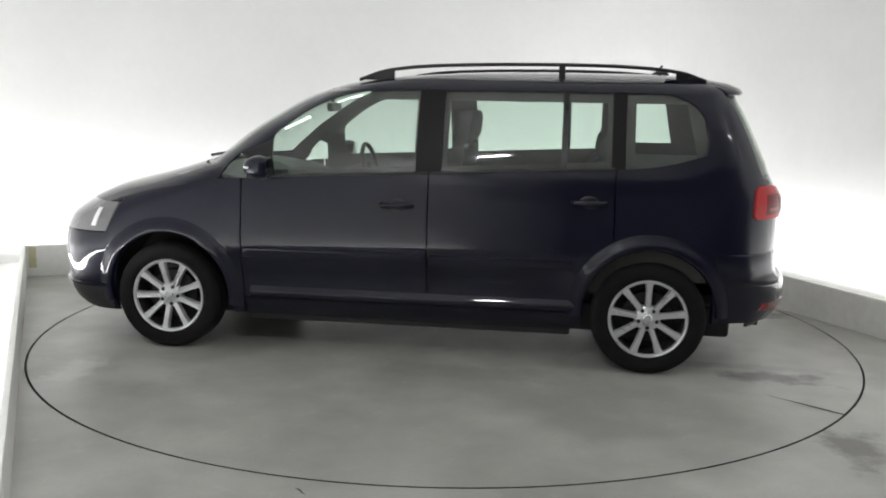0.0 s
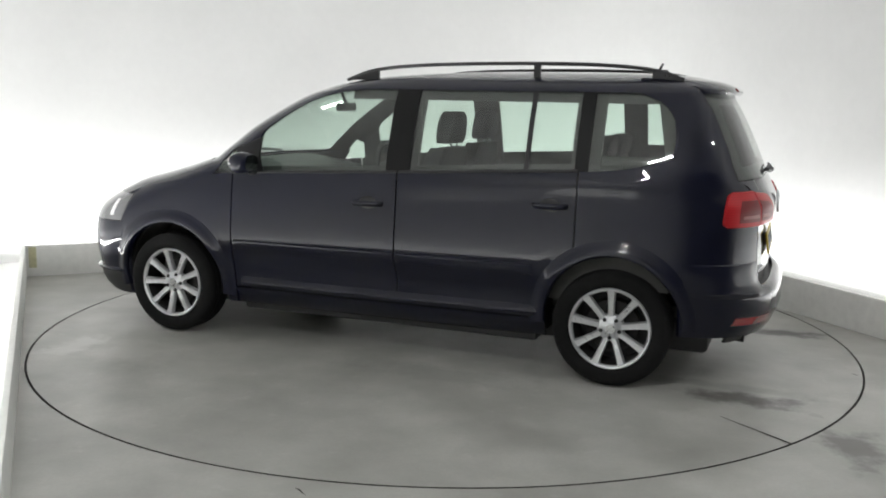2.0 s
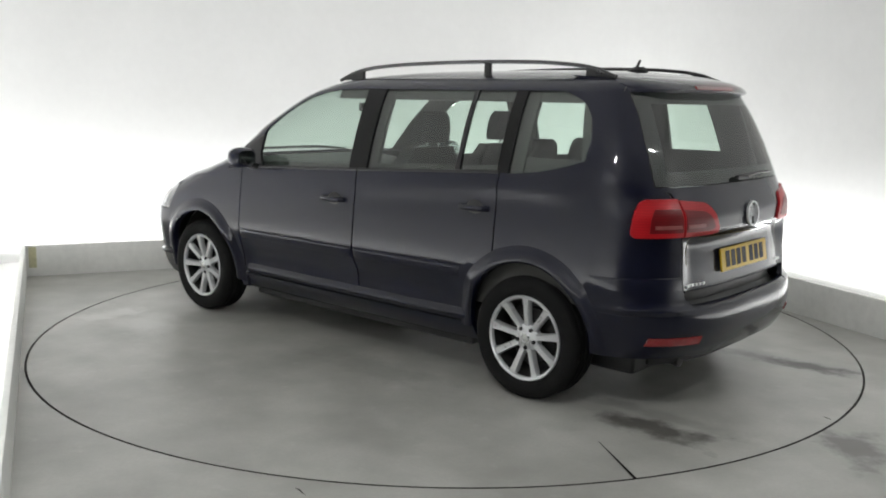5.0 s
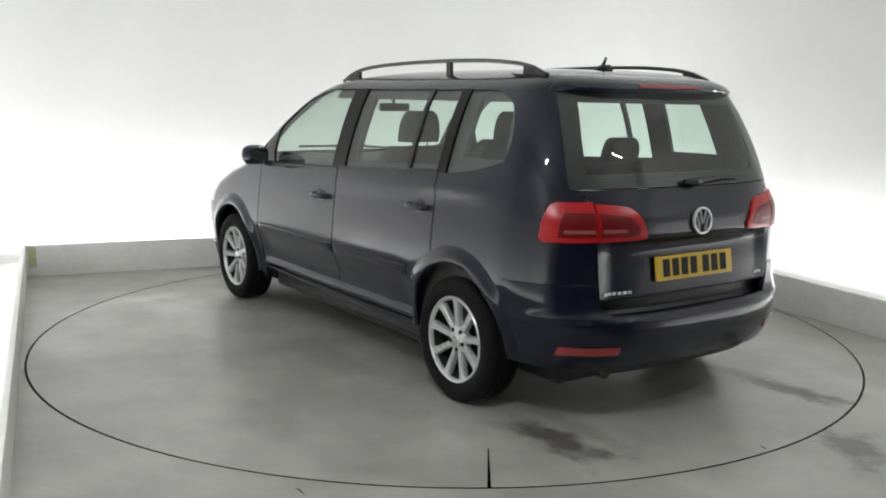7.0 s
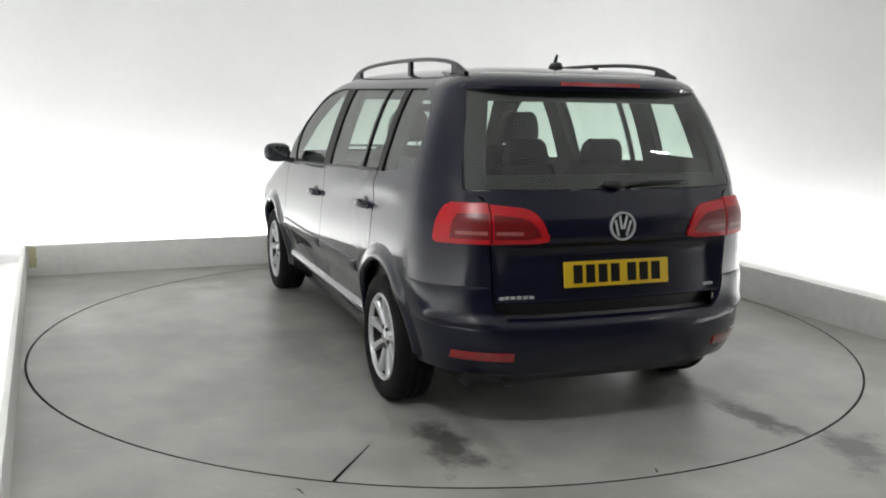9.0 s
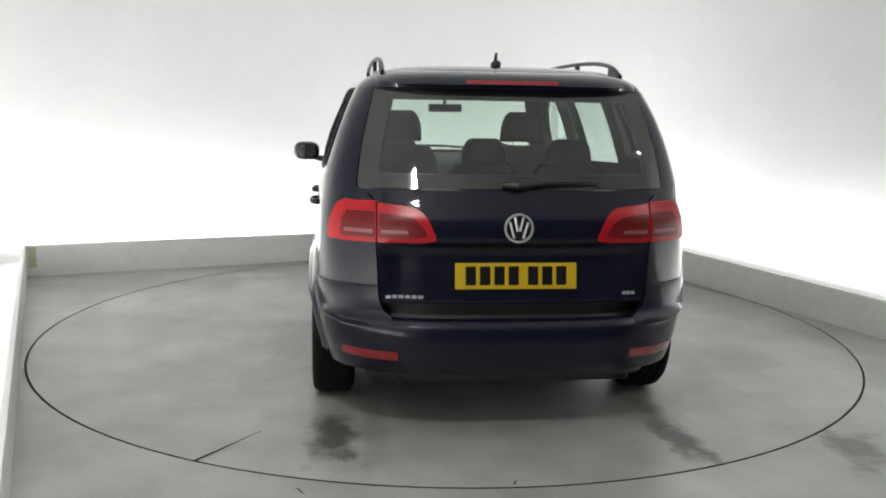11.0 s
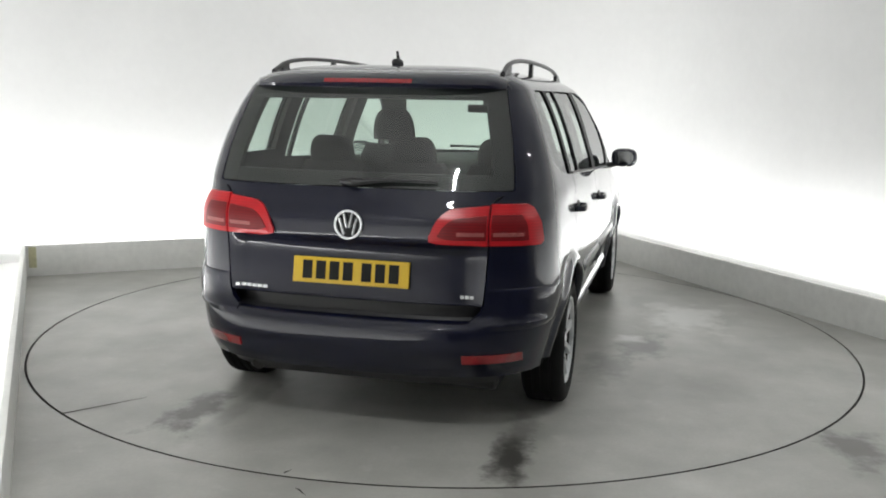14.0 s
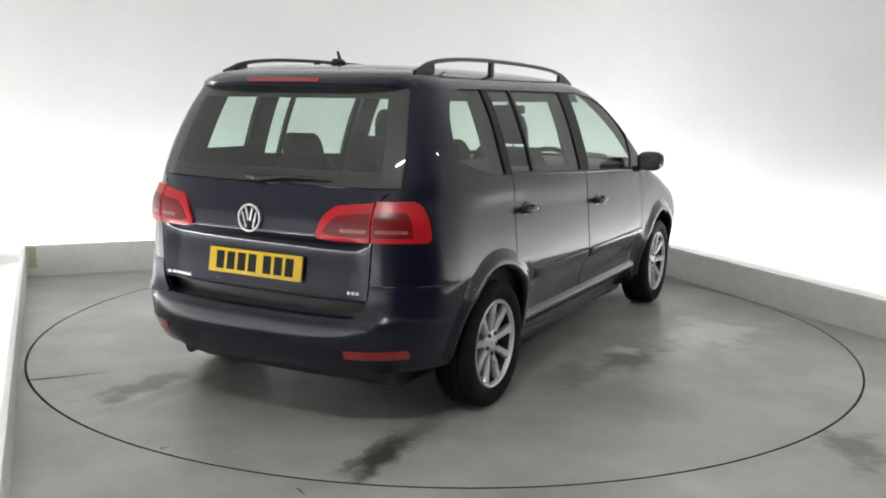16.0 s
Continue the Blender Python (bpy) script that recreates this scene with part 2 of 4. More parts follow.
def tube(bm, path, radius, sides=10, flat=1.0, mat=0):
    """A rod along a path, capped; flat squeezes it upwards."""
    rings = []
    path = [Vector(q) for q in path]
    for i, q in enumerate(path):
        d = (path[min(i + 1, len(path) - 1)] - path[max(i - 1, 0)]).normalized()
        side = d.cross(Vector((0, 0, 1)))
        side = side.normalized() if side.length > 1e-4 else Vector((1, 0, 0))
        up = side.cross(d)
        r = radius[i] if isinstance(radius, (list, tuple)) else radius
        rings.append([bm.verts.new(q + side * r * math.cos(2 * math.pi * k / sides) + up * r * flat * math.sin(2 * math.pi * k / sides)) for k in range(sides)])
    for a, b in zip(rings, rings[1:]):
        for k in range(sides):
            bm.faces.new((a[k], a[(k + 1) % sides], b[(k + 1) % sides], b[k])).material_index = mat
    bm.faces.new(rings[0][::-1]).material_index = mat
    bm.faces.new(rings[-1]).material_index = mat
    return bm


def spline(table):
    """A smooth function through a few (at, value) stations."""
    xs, ys = zip(*sorted(table))
    n = len(xs)
    h = [xs[i + 1] - xs[i] for i in range(n - 1)]
    d = [(ys[i + 1] - ys[i]) / h[i] for i in range(n - 1)]
    m = [d[0]] + [0 if d[i - 1] * d[i] <= 0 else 2 * d[i - 1] * d[i] / (d[i - 1] + d[i]) for i in range(1, n - 1)] + [d[-1]]

    def f(x):
        if x <= xs[0]:
            return ys[0]
        if x >= xs[-1]:
            return ys[-1]
        i = max(k for k in range(n - 1) if xs[k] <= x)
        t = (x - xs[i]) / h[i]
        return (ys[i] * (1 + 2 * t) * (1 - t) ** 2 + h[i] * m[i] * t * (1 - t) ** 2
                + ys[i + 1] * t * t * (3 - 2 * t) + h[i] * m[i + 1] * t * t * (t - 1))
    return f


def lin(a, b, n):
    return [a + (b - a) * i / (n - 1) for i in range(n)]


# ---- the room ----
def room():
    # fixed floor round the disc, with a dark gap
    bm = bmesh.new()
    steps, hole = 192, TABLE_R + 0.006
    inner, outer = [], []
    n0, n1, b0, b1 = -SIDE - TROUGH - 0.1, SIDE + TROUGH + 0.1, -FRONT - 0.1, BACK + TROUGH + 0.1
    for k in range(steps):
        a = 2 * math.pi * k / steps
        c, s = math.cos(a), math.sin(a)
        d = min((n1 / c if c > 0 else n0 / c) if abs(c) > 1e-6 else 1e9, (b1 / s if s > 0 else b0 / s) if abs(s) > 1e-6 else 1e9)
        inner.append(bm.verts.new(at(hole * c, hole * s)))
        outer.append(bm.verts.new(at(d * c, d * s)))
    low = [bm.verts.new(v.co + Vector((0, 0, -0.08))) for v in inner]
    for k in range(steps):
        j = (k + 1) % steps
        bm.faces.new((inner[k], outer[k], outer[j], inner[j]))
        bm.faces.new((inner[k], inner[j], low[j], low[k])).material_index = 1
    tagged(part("floor", bm, [M_FLOOR, M_LIP], angle=20), "grey painted concrete floor with scuffs and stains", "floor", kind="structure")
    bm = bmesh.new()
    ring = [bm.verts.new((3.0 * math.cos(2 * math.pi * k / 48), 3.0 * math.sin(2 * math.pi * k / 48), -0.085)) for k in range(48)]
    bm.faces.new(ring)
    tagged(part("pit_floor", bm, M_PIT), "dark pit under the turntable", "pit", kind="structure")

    bm = bmesh.new()
    tube(bm, [(-0.548, -2.46, -0.001), (-0.53, -2.475, 0.0), (-0.515, -2.50, 0.0), (-0.487, -2.54, -0.001)], [0.002, 0.004, 0.003, 0.001], 6, 0.4)
    ob = part("crack", bm, M_PIT, bpy.data.objects["floor"])
    # low kerb boards that hide the wall lamps
    turn = pose(0, 0, 0, 0, 0, ROOM_TURN)
    for name, lo, hi in (("kerb_back", (-SIDE - 0.03, BACK, 0), (SIDE + 0.03, BACK + 0.03, 0.245)),
                         ("kerb_right", (SIDE, -5.2, 0), (SIDE + 0.03, BACK - 0.003, 0.245)),
                         ("kerb_left", (-SIDE - 0.03, -4.9, 0), (-SIDE, BACK - 0.003, 0.245))):
        bm = box(bmesh.new(), lo, hi, turn, 0.004)
        tagged(part(name, bm, M_KERB), "low off-white kerb board with scuffs along the floor", "kerb", kind="structure")

    # seamless white wall with rounded corners, one sheet with thickness
    plan, r = [], 1.0
    s, e = SIDE + TROUGH, BACK + TROUGH
    plan += [(s, b) for b in lin(-FRONT, e - r, 12)]
    plan += [(s - r + r * math.cos(a), e - r + r * math.sin(a)) for a in lin(0, math.pi / 2, 14)[1:]]
    plan += [(n, e) for n in lin(s - r, -s + r, 10)[1:]]
    plan += [(-s + r + r * math.cos(a), e - r + r * math.sin(a)) for a in lin(math.pi / 2, math.pi, 14)[1:]]
    plan += [(-s, b) for b in lin(e - r, -FRONT, 12)[1:]]
    grid = [[at(n, b, z) for n, b in plan] for z in lin(0, CEILING_Z, 8)]
    bm = shell(bmesh.new(), grid, lambda q: Vector((q[0], q[1], 0)).normalized() * 0.08, back=0)
    tagged(part("wall_white", bm, M_WALL, angle=60), "seamless white photo studio wall lit from below", "wall", kind="structure")
    for name, lo, hi in (("trough_floor_right", (SIDE + 0.033, -5.2, 0.001), (s - 0.003, BACK + 0.03, 0.006)),
                         ("trough_floor_left", (-s + 0.003, -4.9, 0.001), (-SIDE - 0.033, BACK + 0.03, 0.006)),
                         ("trough_floor_back", (-s + 0.003, BACK + 0.033, 0.001), (s - 0.003, e - 0.003, 0.006))):
        bm = box(bmesh.new(), lo, hi, turn)
        tagged(part(name, bm, M_WALL), "white floor of the lamp trough behind the kerb", "floor", kind="structure")
    # unseen end wall, added dark so that the bodywork mirrors little light
    bm = box(bmesh.new(), (-s - 0.1, -FRONT - 0.12, 0), (s + 0.1, -FRONT - 0.003, CEILING_Z), turn)
    tagged(part("wall_front", bm, M_DARKWALL), "unseen dark grey wall added behind the camera to darken reflections", "wall", kind="structure")
    bm = box(bmesh.new(), (-s - 0.1, -FRONT - 0.12, CEILING_Z + 0.003), (s + 0.1, e + 0.1, CEILING_Z + 0.1), turn)
    tagged(part("ceiling", bm, M_CEIL), "plain grey ceiling with two tube lamps", "ceiling", kind="structure")

    # yellow mark on the kerb's corner
    bm = box(bmesh.new(), (-SIDE + 0.02, BACK - 0.0015, 0.07), (-SIDE + 0.075, BACK + 0.001, 0.235), turn)
    tagged(part("tape_mark", bm, M_YELLOWSTAIN), "faded yellow tape mark on the kerb corner", "tape")


def turntable():
    root = new("turntable")
    tagged(root, "round grey painted turntable with tyre dirt, scuffs and painted-in sheen", "turntable")
    bm = bmesh.new()
    rim = [bm.verts.new(((TABLE_R - 0.006) * math.cos(2 * math.pi * k / 192), (TABLE_R - 0.006) * math.sin(2 * math.pi * k / 192), 0)) for k in range(192)]
    low = [bm.verts.new(v.co + Vector((0, 0, -0.07))) for v in rim]
    bm.faces.new(rim)
    for k in range(192):
        j = (k + 1) % 192
        bm.faces.new((rim[k], low[k], low[j], rim[j])).material_index = 1
    part("disc", bm, [M_DISC, M_PIT], root, angle=20)
    place = pose(CAR_X, CAR_Y, 0, 0, 0, CAR_HEAD)
    for (x0, y0), (x1, y1), w in (((-2.24, 1.32), (-1.92, 1.08), 0.007), ((-2.55, 0.085), (-2.51, 0.07), 0.005)):
        a, b = place @ Vector((x0, y0, 0)), place @ Vector((x1, y1, 0))
        d = (b - a).normalized()
        side = Vector((-d.y, d.x, 0)) * w
        bm = bmesh.new()
        vs = [bm.verts.new(q + Vector((0, 0, 0.0015))) for q in (a - side, a + side, b + side * 0.3, b - side * 0.3)]
        bm.faces.new(vs)
        bmesh.ops.solidify(bm, geom=bm.faces[:], thickness=0.0012)
        part("joint", bm, M_PIT, root, "dark joint line in the disc")
    return root


def ceiling_lamps():
    first = None
    for n_, b_, _ in TUBES:
        m = Matrix.Translation(at(n_, b_, CEILING_Z)) @ pose(0, 0, 0, 0, 0, ROOM_TURN + 90)
        if first is None:
            first = new("ceiling_lamp")
            tagged(first, "white batten lamp with a fluorescent tube", "lamp", "tube lamps on the ceiling")
            part("housing", box(bmesh.new(), (-0.05, -0.28, -0.06), (0.05, 0.28, 0), None, 0.006), M_CEIL, first)
            part("tube", tube(bmesh.new(), [(0, -0.22, -0.085), (0, 0, -0.085), (0, 0.22, -0.085)], 0.016, 12), M_LENSWHITE, first)
            first.matrix_world = m
        else:
            copy_thing(first, m)


# ---- the car: its skin as level sections ----
# centre line of nose and windscreen, tail, half width, and how long the corners are, by height
NOSE = spline([(0.18, 2.08), (0.28, 2.17), (0.5, 2.20), (0.65, 2.19), (0.73, 2.16), (0.78, 2.10), (0.896, 1.87), (0.956, 1.64),
               (1.007, 1.45), (1.04, 1.34), (1.06, 1.25), (1.144, 1.13), (1.247, 1.0), (1.347, 0.84), (1.435, 0.68), (1.494, 0.52),
               (1.534, 0.36), (1.565, 0.10), (1.585, -0.2), (1.60, -0.55)])
TAIL = spline([(0.28, -2.07), (0.33, -2.10), (0.42, -2.125), (0.49, -2.118), (0.515, -2.10), (0.53, -2.078), (0.55, -2.068), (0.7, -2.062), (0.86, -2.062), (0.92, -2.062), (1.0, -2.03), (1.08, -1.99), (1.226, -1.925), (1.388, -1.845), (1.48, -1.795),
               (1.50, -1.79), (1.54, -1.75), (1.57, -1.66), (1.59, -1.45), (1.60, -1.15)])
HALF = spline([(0.18, 0.775), (0.24, 0.795), (0.30, 0.803), (0.45, 0.832), (0.55, 0.855), (0.58, 0.859), (0.62, 0.858), (0.80, 0.845), (0.95, 0.828), (1.03, 0.817),
               (1.06, 0.813), (1.20, 0.774), (1.35, 0.722), (1.47, 0.666), (1.50, 0.645), (1.54, 0.59), (1.57, 0.50), (1.59, 0.36), (1.60, 0.15)])
NOSE_LEN = spline([(0.2, 0.42), (0.65, 0.50), (0.9, 0.62), (1.03, 0.45), (1.10, 0.34), (1.5, 0.34), (1.6, 0.3)])
TAIL_LEN = spline([(0.28, 0.62), (0.5, 0.64), (0.6, 0.54), (1.0, 0.52), (1.1, 0.44), (1.25, 0.36), (1.5, 0.30), (1.6, 0.3)])
RECESS = spline([(0.53, 0.0), (0.56, 0.014), (0.70, 0.032), (0.79, 0.044), (0.825, 0.034), (0.855, 0.0), (1.0, 0.0)])
NOSE_POW, TAIL_POW = 2.35, 3.2


def ease(v, a, b):
    k = min(1.0, max(0.0, (v - a) / (b - a)))
    return k * k * (3 - 2 * k)


def taper(x):
    """How the body draws in towards the tail, in plan."""
    return 1.024 - 0.024 * min(1.0, max(0.0, (0.4 - x) / 2.0)) ** 2


TAIL_TAPER = taper(-1.7)


def side_relief(x, z):
    """Hollow lower doors, and a soft shoulder that rises under the rear windows."""
    hollow = 0.026 * math.exp(-((z - 0.45) / 0.085) ** 2) * ease(x, -1.02, -0.85) * (1 - ease(x, 0.80, 0.95))
    line = 0.965 + 0.06 * ease(-x, 0.0, 1.3)
    shoulder = 0.013 * math.exp(-((z - line) / 0.04) ** 2) * ease(-x, -0.1, 0.5) * (1 - ease(-x, 1.40, 1.70))
    return shoulder - hollow


def skin_y(x, z):
    """Half width of the skin at a length and height."""
    w, a, b = HALF(z), NOSE(z) - NOSE_LEN(z), TAIL(z) + TAIL_LEN(z)
    w = w * taper(x) + side_relief(x, z)
    if x > a:
        k = min(1.0, (x - a) / NOSE_LEN(z))
        return w * (1 - k ** NOSE_POW) ** (1 / NOSE_POW)
    if x < b:
        k = min(1.0, (b - x) / TAIL_LEN(z))
        return w * (1 - k ** TAIL_POW) ** (1 / TAIL_POW)
    return w


def tail_x(y, z):
    k = min(1.0, abs(y) / (HALF(z) * TAIL_TAPER))
    dent = min(1.0, max(0.0, (0.57 - abs(y)) / 0.07))
    return TAIL(z) + TAIL_LEN(z) * (1 - (1 - k ** TAIL_POW) ** (1 / TAIL_POW)) + RECESS(z) * dent * dent * (3 - 2 * dent)


def nose_x(y, z):
    k = min(1.0, abs(y) / HALF(z))
    return NOSE(z) - NOSE_LEN(z) * (1 - (1 - k ** NOSE_POW) ** (1 / NOSE_POW))


def outline(z):
    """One side of the section at z, nose to tail, with the way along it."""
    pts, w = [], HALF(z)
    for a in lin(0, math.pi / 2, 40):
        pts.append((NOSE(z) - NOSE_LEN(z) + NOSE_LEN(z) * math.cos(a) ** (2 / NOSE_POW), w * math.sin(a) ** (2 / NOSE_POW)))
    for a in lin(math.pi / 2, 0, 40):
        pts.append((TAIL(z) + TAIL_LEN(z) - TAIL_LEN(z) * math.cos(a) ** (2 / TAIL_POW), w * math.sin(a) ** (2 / TAIL_POW)))
    a, b = pts[39][0], pts[40][0]
    flank = [(x, w) for x in lin(a, b, 16)[1:-1]]
    pts = np.array([(x, y * taper(x)) for x, y in pts[:40] + flank + pts[40:]])
    way = np.concatenate([[0], np.cumsum(np.hypot(*np.diff(pts, axis=0).T))])
    return pts, way


def stretch(z, x0, x1, n, s, out=0.0):
    """n points of the section at z between the lengths x0 (front) and x1 (back), on side s."""
    pts, way = outline(z)
    wx = lambda x: float(np.interp(-x, -pts[:, 0], way))
    ws = np.linspace(wx(x0), wx(x1), n)
    res = []
    for w_ in ws:
        x, y = np.interp(w_, way, pts[:, 0]), np.interp(w_, way, pts[:, 1])
        d = 0.004
        tx = np.interp(w_ + d, way, pts[:, 0]) - np.interp(w_ - d, way, pts[:, 0])
        ty = np.interp(w_ + d, way, pts[:, 1]) - np.interp(w_ - d, way, pts[:, 1])
        ln_ = math.hypot(tx, ty) or 1
        res.append(Vector((x + out * ty / ln_, s * (y - out * tx / ln_), z)))
    return res


def inward(q):
    """Towards the car's middle, 18 mm."""
    v = Vector((q[0] * 0.18 if abs(q[0]) < 1.6 else q[0] * 0.55, q[1], 0))
    return -v.normalized() * 0.018 if v.length > 1e-5 else Vector((0, 0, -0.018))


def columns(xs, lo, hi, s, rows=14, out=0.0):
    """A side panel, column by column, between two height lines."""
    return [[Vector((x, s * (skin_y(x, z) + out), z)) for z in lin(lo(x), hi(x), rows)] for x in xs]


def tail_rows(zs, ya, yb, n=22, out=0.0):
    """A tail panel, row by row, between two widths."""
    return [[Vector((tail_x(y, z) - out, y, z)) for y in lin(ya(z), yb(z), n)] for z in zs]


WHEEL_Z, FRONT_AXLE, REAR_AXLE, ARCH = 0.300, 1.339, -1.339, 0.356
ARCH_Z = 0.325                    # centre of the wheel arches


def arch(axle, base):
    def f(x):
        d = abs(x - axle)
        return max(base, ARCH_Z + math.sqrt(max(0, ARCH ** 2 - d * d))) if d < ARCH else base
    return f


BELT = spline([(1.10, 0.975), (0.87, 0.988), (0.5, 1.008), (-0.1, 1.034), (-0.6, 1.06), (-1.17, 1.087)])
HOODLINE = spline([(1.86, 0.775), (1.75, 0.81), (1.63, 0.85), (1.45, 0.90), (1.2, 0.945), (1.06, 0.975)])
WINDOW_FRONT = spline([(1.0, 0.705), (1.10, 0.735), (1.205, 0.735), (1.31, 0.625), (1.42, 0.43), (1.47, 0.23), (1.484, 0.10)])
QUARTER_REAR = spline([(1.17, -1.60), (1.25, -1.612), (1.344, -1.592), (1.42, -1.54), (1.451, -1.49), (1.484, -1.40)])
TAILGATE_EDGE = spline([(0.52, 0.50), (0.55, 0.545), (0.6, 0.572), (0.83, 0.588), (1.03, 0.600), (1.06, 0.668), (1.2, 0.655), (1.48, 0.592)])
SCREEN_EDGE = spline([(1.05, 0.70), (1.25, 0.64), (1.49, 0.53)])
TOP = 1.484


def shifted(f, d):
    return lambda v: f(v) + d


def flat_fn(v):
    return lambda _: v


def wheel_mesh_set(parent, s):
    """A tyre with tread blocks, a nine-spoke rim, bolts and the disc behind, all about the wheel's own axle."""
    o = 1 if s > 0 else -1
    R = 0.302
    tread = [(0.206, 0.075), (0.214, 0.088), (0.236, 0.098), (0.262, 0.100), (0.284, 0.094), (0.297, 0.080), (R, 0.062),
             (R, 0.045), (R - 0.007, 0.043), (R - 0.007, 0.036), (R, 0.034), (R, 0.005), (R - 0.007, 0.004), (R - 0.007, -0.004), (R, -0.005),
             (R, -0.034), (R - 0.007, -0.036), (R - 0.007, -0.043), (R, -0.045), (R, -0.062), (0.297, -0.080), (0.262, -0.100), (0.214, -0.088), (0.19, -0.07), (0.19, 0.06), (0.206, 0.075)]
    part("tyre", lathe(bmesh.new(), [(r, o * h) for r, h in tread], 64), M_TYRE, parent, "black rubber tyre", 50)
    bm = bmesh.new()
    lathe(bm, [(0.208, o * 0.078), (0.211, o * 0.086), (0.206, o * 0.092), (0.196, o * 0.088), (0.191, o * 0.074), (0.2, o * 0.06), (0.208, o * 0.078)], 64)
    lathe(bm, [(0.0001, o * 0.074), (0.028, o * 0.075), (0.034, o * 0.070), (0.055, o * 0.068), (0.068, o * 0.060), (0.072, o * 0.035), (0.0001, o * 0.03)], 40)
    for k in range(9):
        a = 2 * math.pi * k / 9 + math.pi / 2
        rot = Matrix.Rotation(-a, 4, "Y")
        secs = []
        for r, hw, h in ((0.048, 0.0175, 0.066), (0.075, 0.0165, 0.069), (0.11, 0.0165, 0.074), (0.15, 0.018, 0.079), (0.178, 0.020, 0.082), (0.189, 0.023, 0.084), (0.197, 0.030, 0.085)):
            prof = ((-hw, h - 0.03), (-hw, h - 0.008), (-hw * 0.7, h), (0, h - 0.002), (hw * 0.7, h), (hw, h - 0.008), (hw, h - 0.03))
            secs.append([bm.verts.new(rot @ Vector((r, o * y, q))) for q, y in prof])
        for u, v in zip(secs, secs[1:]):
            for i in range(6):
                bm.faces.new((u[i], u[i + 1], v[i + 1], v[i]))
    part("rim", bm, M_ALLOY, parent, "silver nine-spoke alloy rim", 40)
    # barrel coloured dark to paint in the shade behind the spokes
    part("rim_barrel", lathe(bmesh.new(), [(0.191, o * 0.072), (0.186, o * 0.05), (0.184, o * -0.05), (0.19, o * -0.05), (0.195, o * 0.06), (0.191, o * 0.072)], 48), M_BRAKE, parent, "inner barrel of the rim, its shade painted dark")
    bm = bmesh.new()
    lathe(bm, [(0.0001, o * 0.004), (0.135, o * 0.006), (0.14, o * 0.0), (0.14, o * -0.02), (0.0001, o * -0.03)], 40)
    part("brake_disc", bm, M_BRAKE, parent, "dull steel brake disc")
    part("wheel_back", lathe(bmesh.new(), [(0.0001, o * -0.05), (0.19, o * -0.05), (0.19, o * -0.058), (0.0001, o * -0.06)], 32), M_TRIM, parent)
    part("hub_cap", lathe(bmesh.new(), [(0.0001, o * 0.080), (0.02, o * 0.079), (0.026, o * 0.074)], 24), M_CHROME, parent, "chrome hub cap")
    for k in range(5):
        a = 2 * math.pi * (k + 0.5) / 5 + math.pi / 2
        m = Matrix.Translation((0.05 * math.cos(a), 0, 0.05 * math.sin(a)))
        part("wheel_bolt", lathe(bmesh.new(), [(0.0001, o * 0.074), (0.010, o * 0.074), (0.011, o * 0.066)], 8, m=m), M_TRIM, parent)


def seat_mesh(width, height, depth, rake, box_pow=0.5, taper=0.18):
    """An upholstered cushion block: rounded, raked, with side bolsters."""
    bm = bmesh.new()
    rows = []
    for i in range(9):
        v = i / 8
        w = width / 2 * (1 - taper * v ** 3)
        ring = []
        for k in range(20):
            a = 2 * math.pi * k / 20
            cx, cy = math.copysign(abs(math.cos(a)) ** box_pow, math.cos(a)), math.copysign(abs(math.sin(a)) ** box_pow, math.sin(a))
            pinch = 1 - (0.35 if i in (0, 8) else 0.08 if i in (1, 7) else 0)
            bol = 0.035 * (abs(cy) > 0.8) * (cx > 0)
            ring.append(bm.verts.new((depth / 2 * cx * pinch + bol - rake * v, w * cy * (1 - (0.15 if i == 8 else 0)), height * v)))
        rows.append(ring)
    for a, b in zip(rows, rows[1:]):
        for k in range(20):
            bm.faces.new((a[k], a[(k + 1) % 20], b[(k + 1) % 20], b[k]))
    bm.faces.new(rows[0][::-1])
    bm.faces.new(rows[-1])
    return bm


def seat(parent, x, y, back_top, base_z, width, head_w, head_h, head_lift):
    s = part("seat", seat_mesh(width, 0.16, 0.50, 0.0), M_SEAT, parent, "dark grey cloth car seat")
    s.matrix_local = pose(x + 0.28, y, base_z)
    h = back_top - base_z - 0.10
    bk = part("backrest", seat_mesh(width, h, 0.13, 0.16), M_SEAT, s)
    bk.matrix_local = pose(-0.20, 0, 0.10)
    hr = part("headrest", seat_mesh(head_w, head_h, 0.10, 0.02, 0.75, 0.34), M_SEAT, s)
    top = -0.20 - 0.17
    hr.matrix_local = pose(top, 0, 0.10 + h + head_lift)
    for d in (-0.05, 0.05):
        part("headrest_post", tube(bmesh.new(), [(top - 0.005, d, 0.08 + h), (top - 0.005, d, 0.13 + h + head_lift)], 0.006, 8), M_CHROME, s)


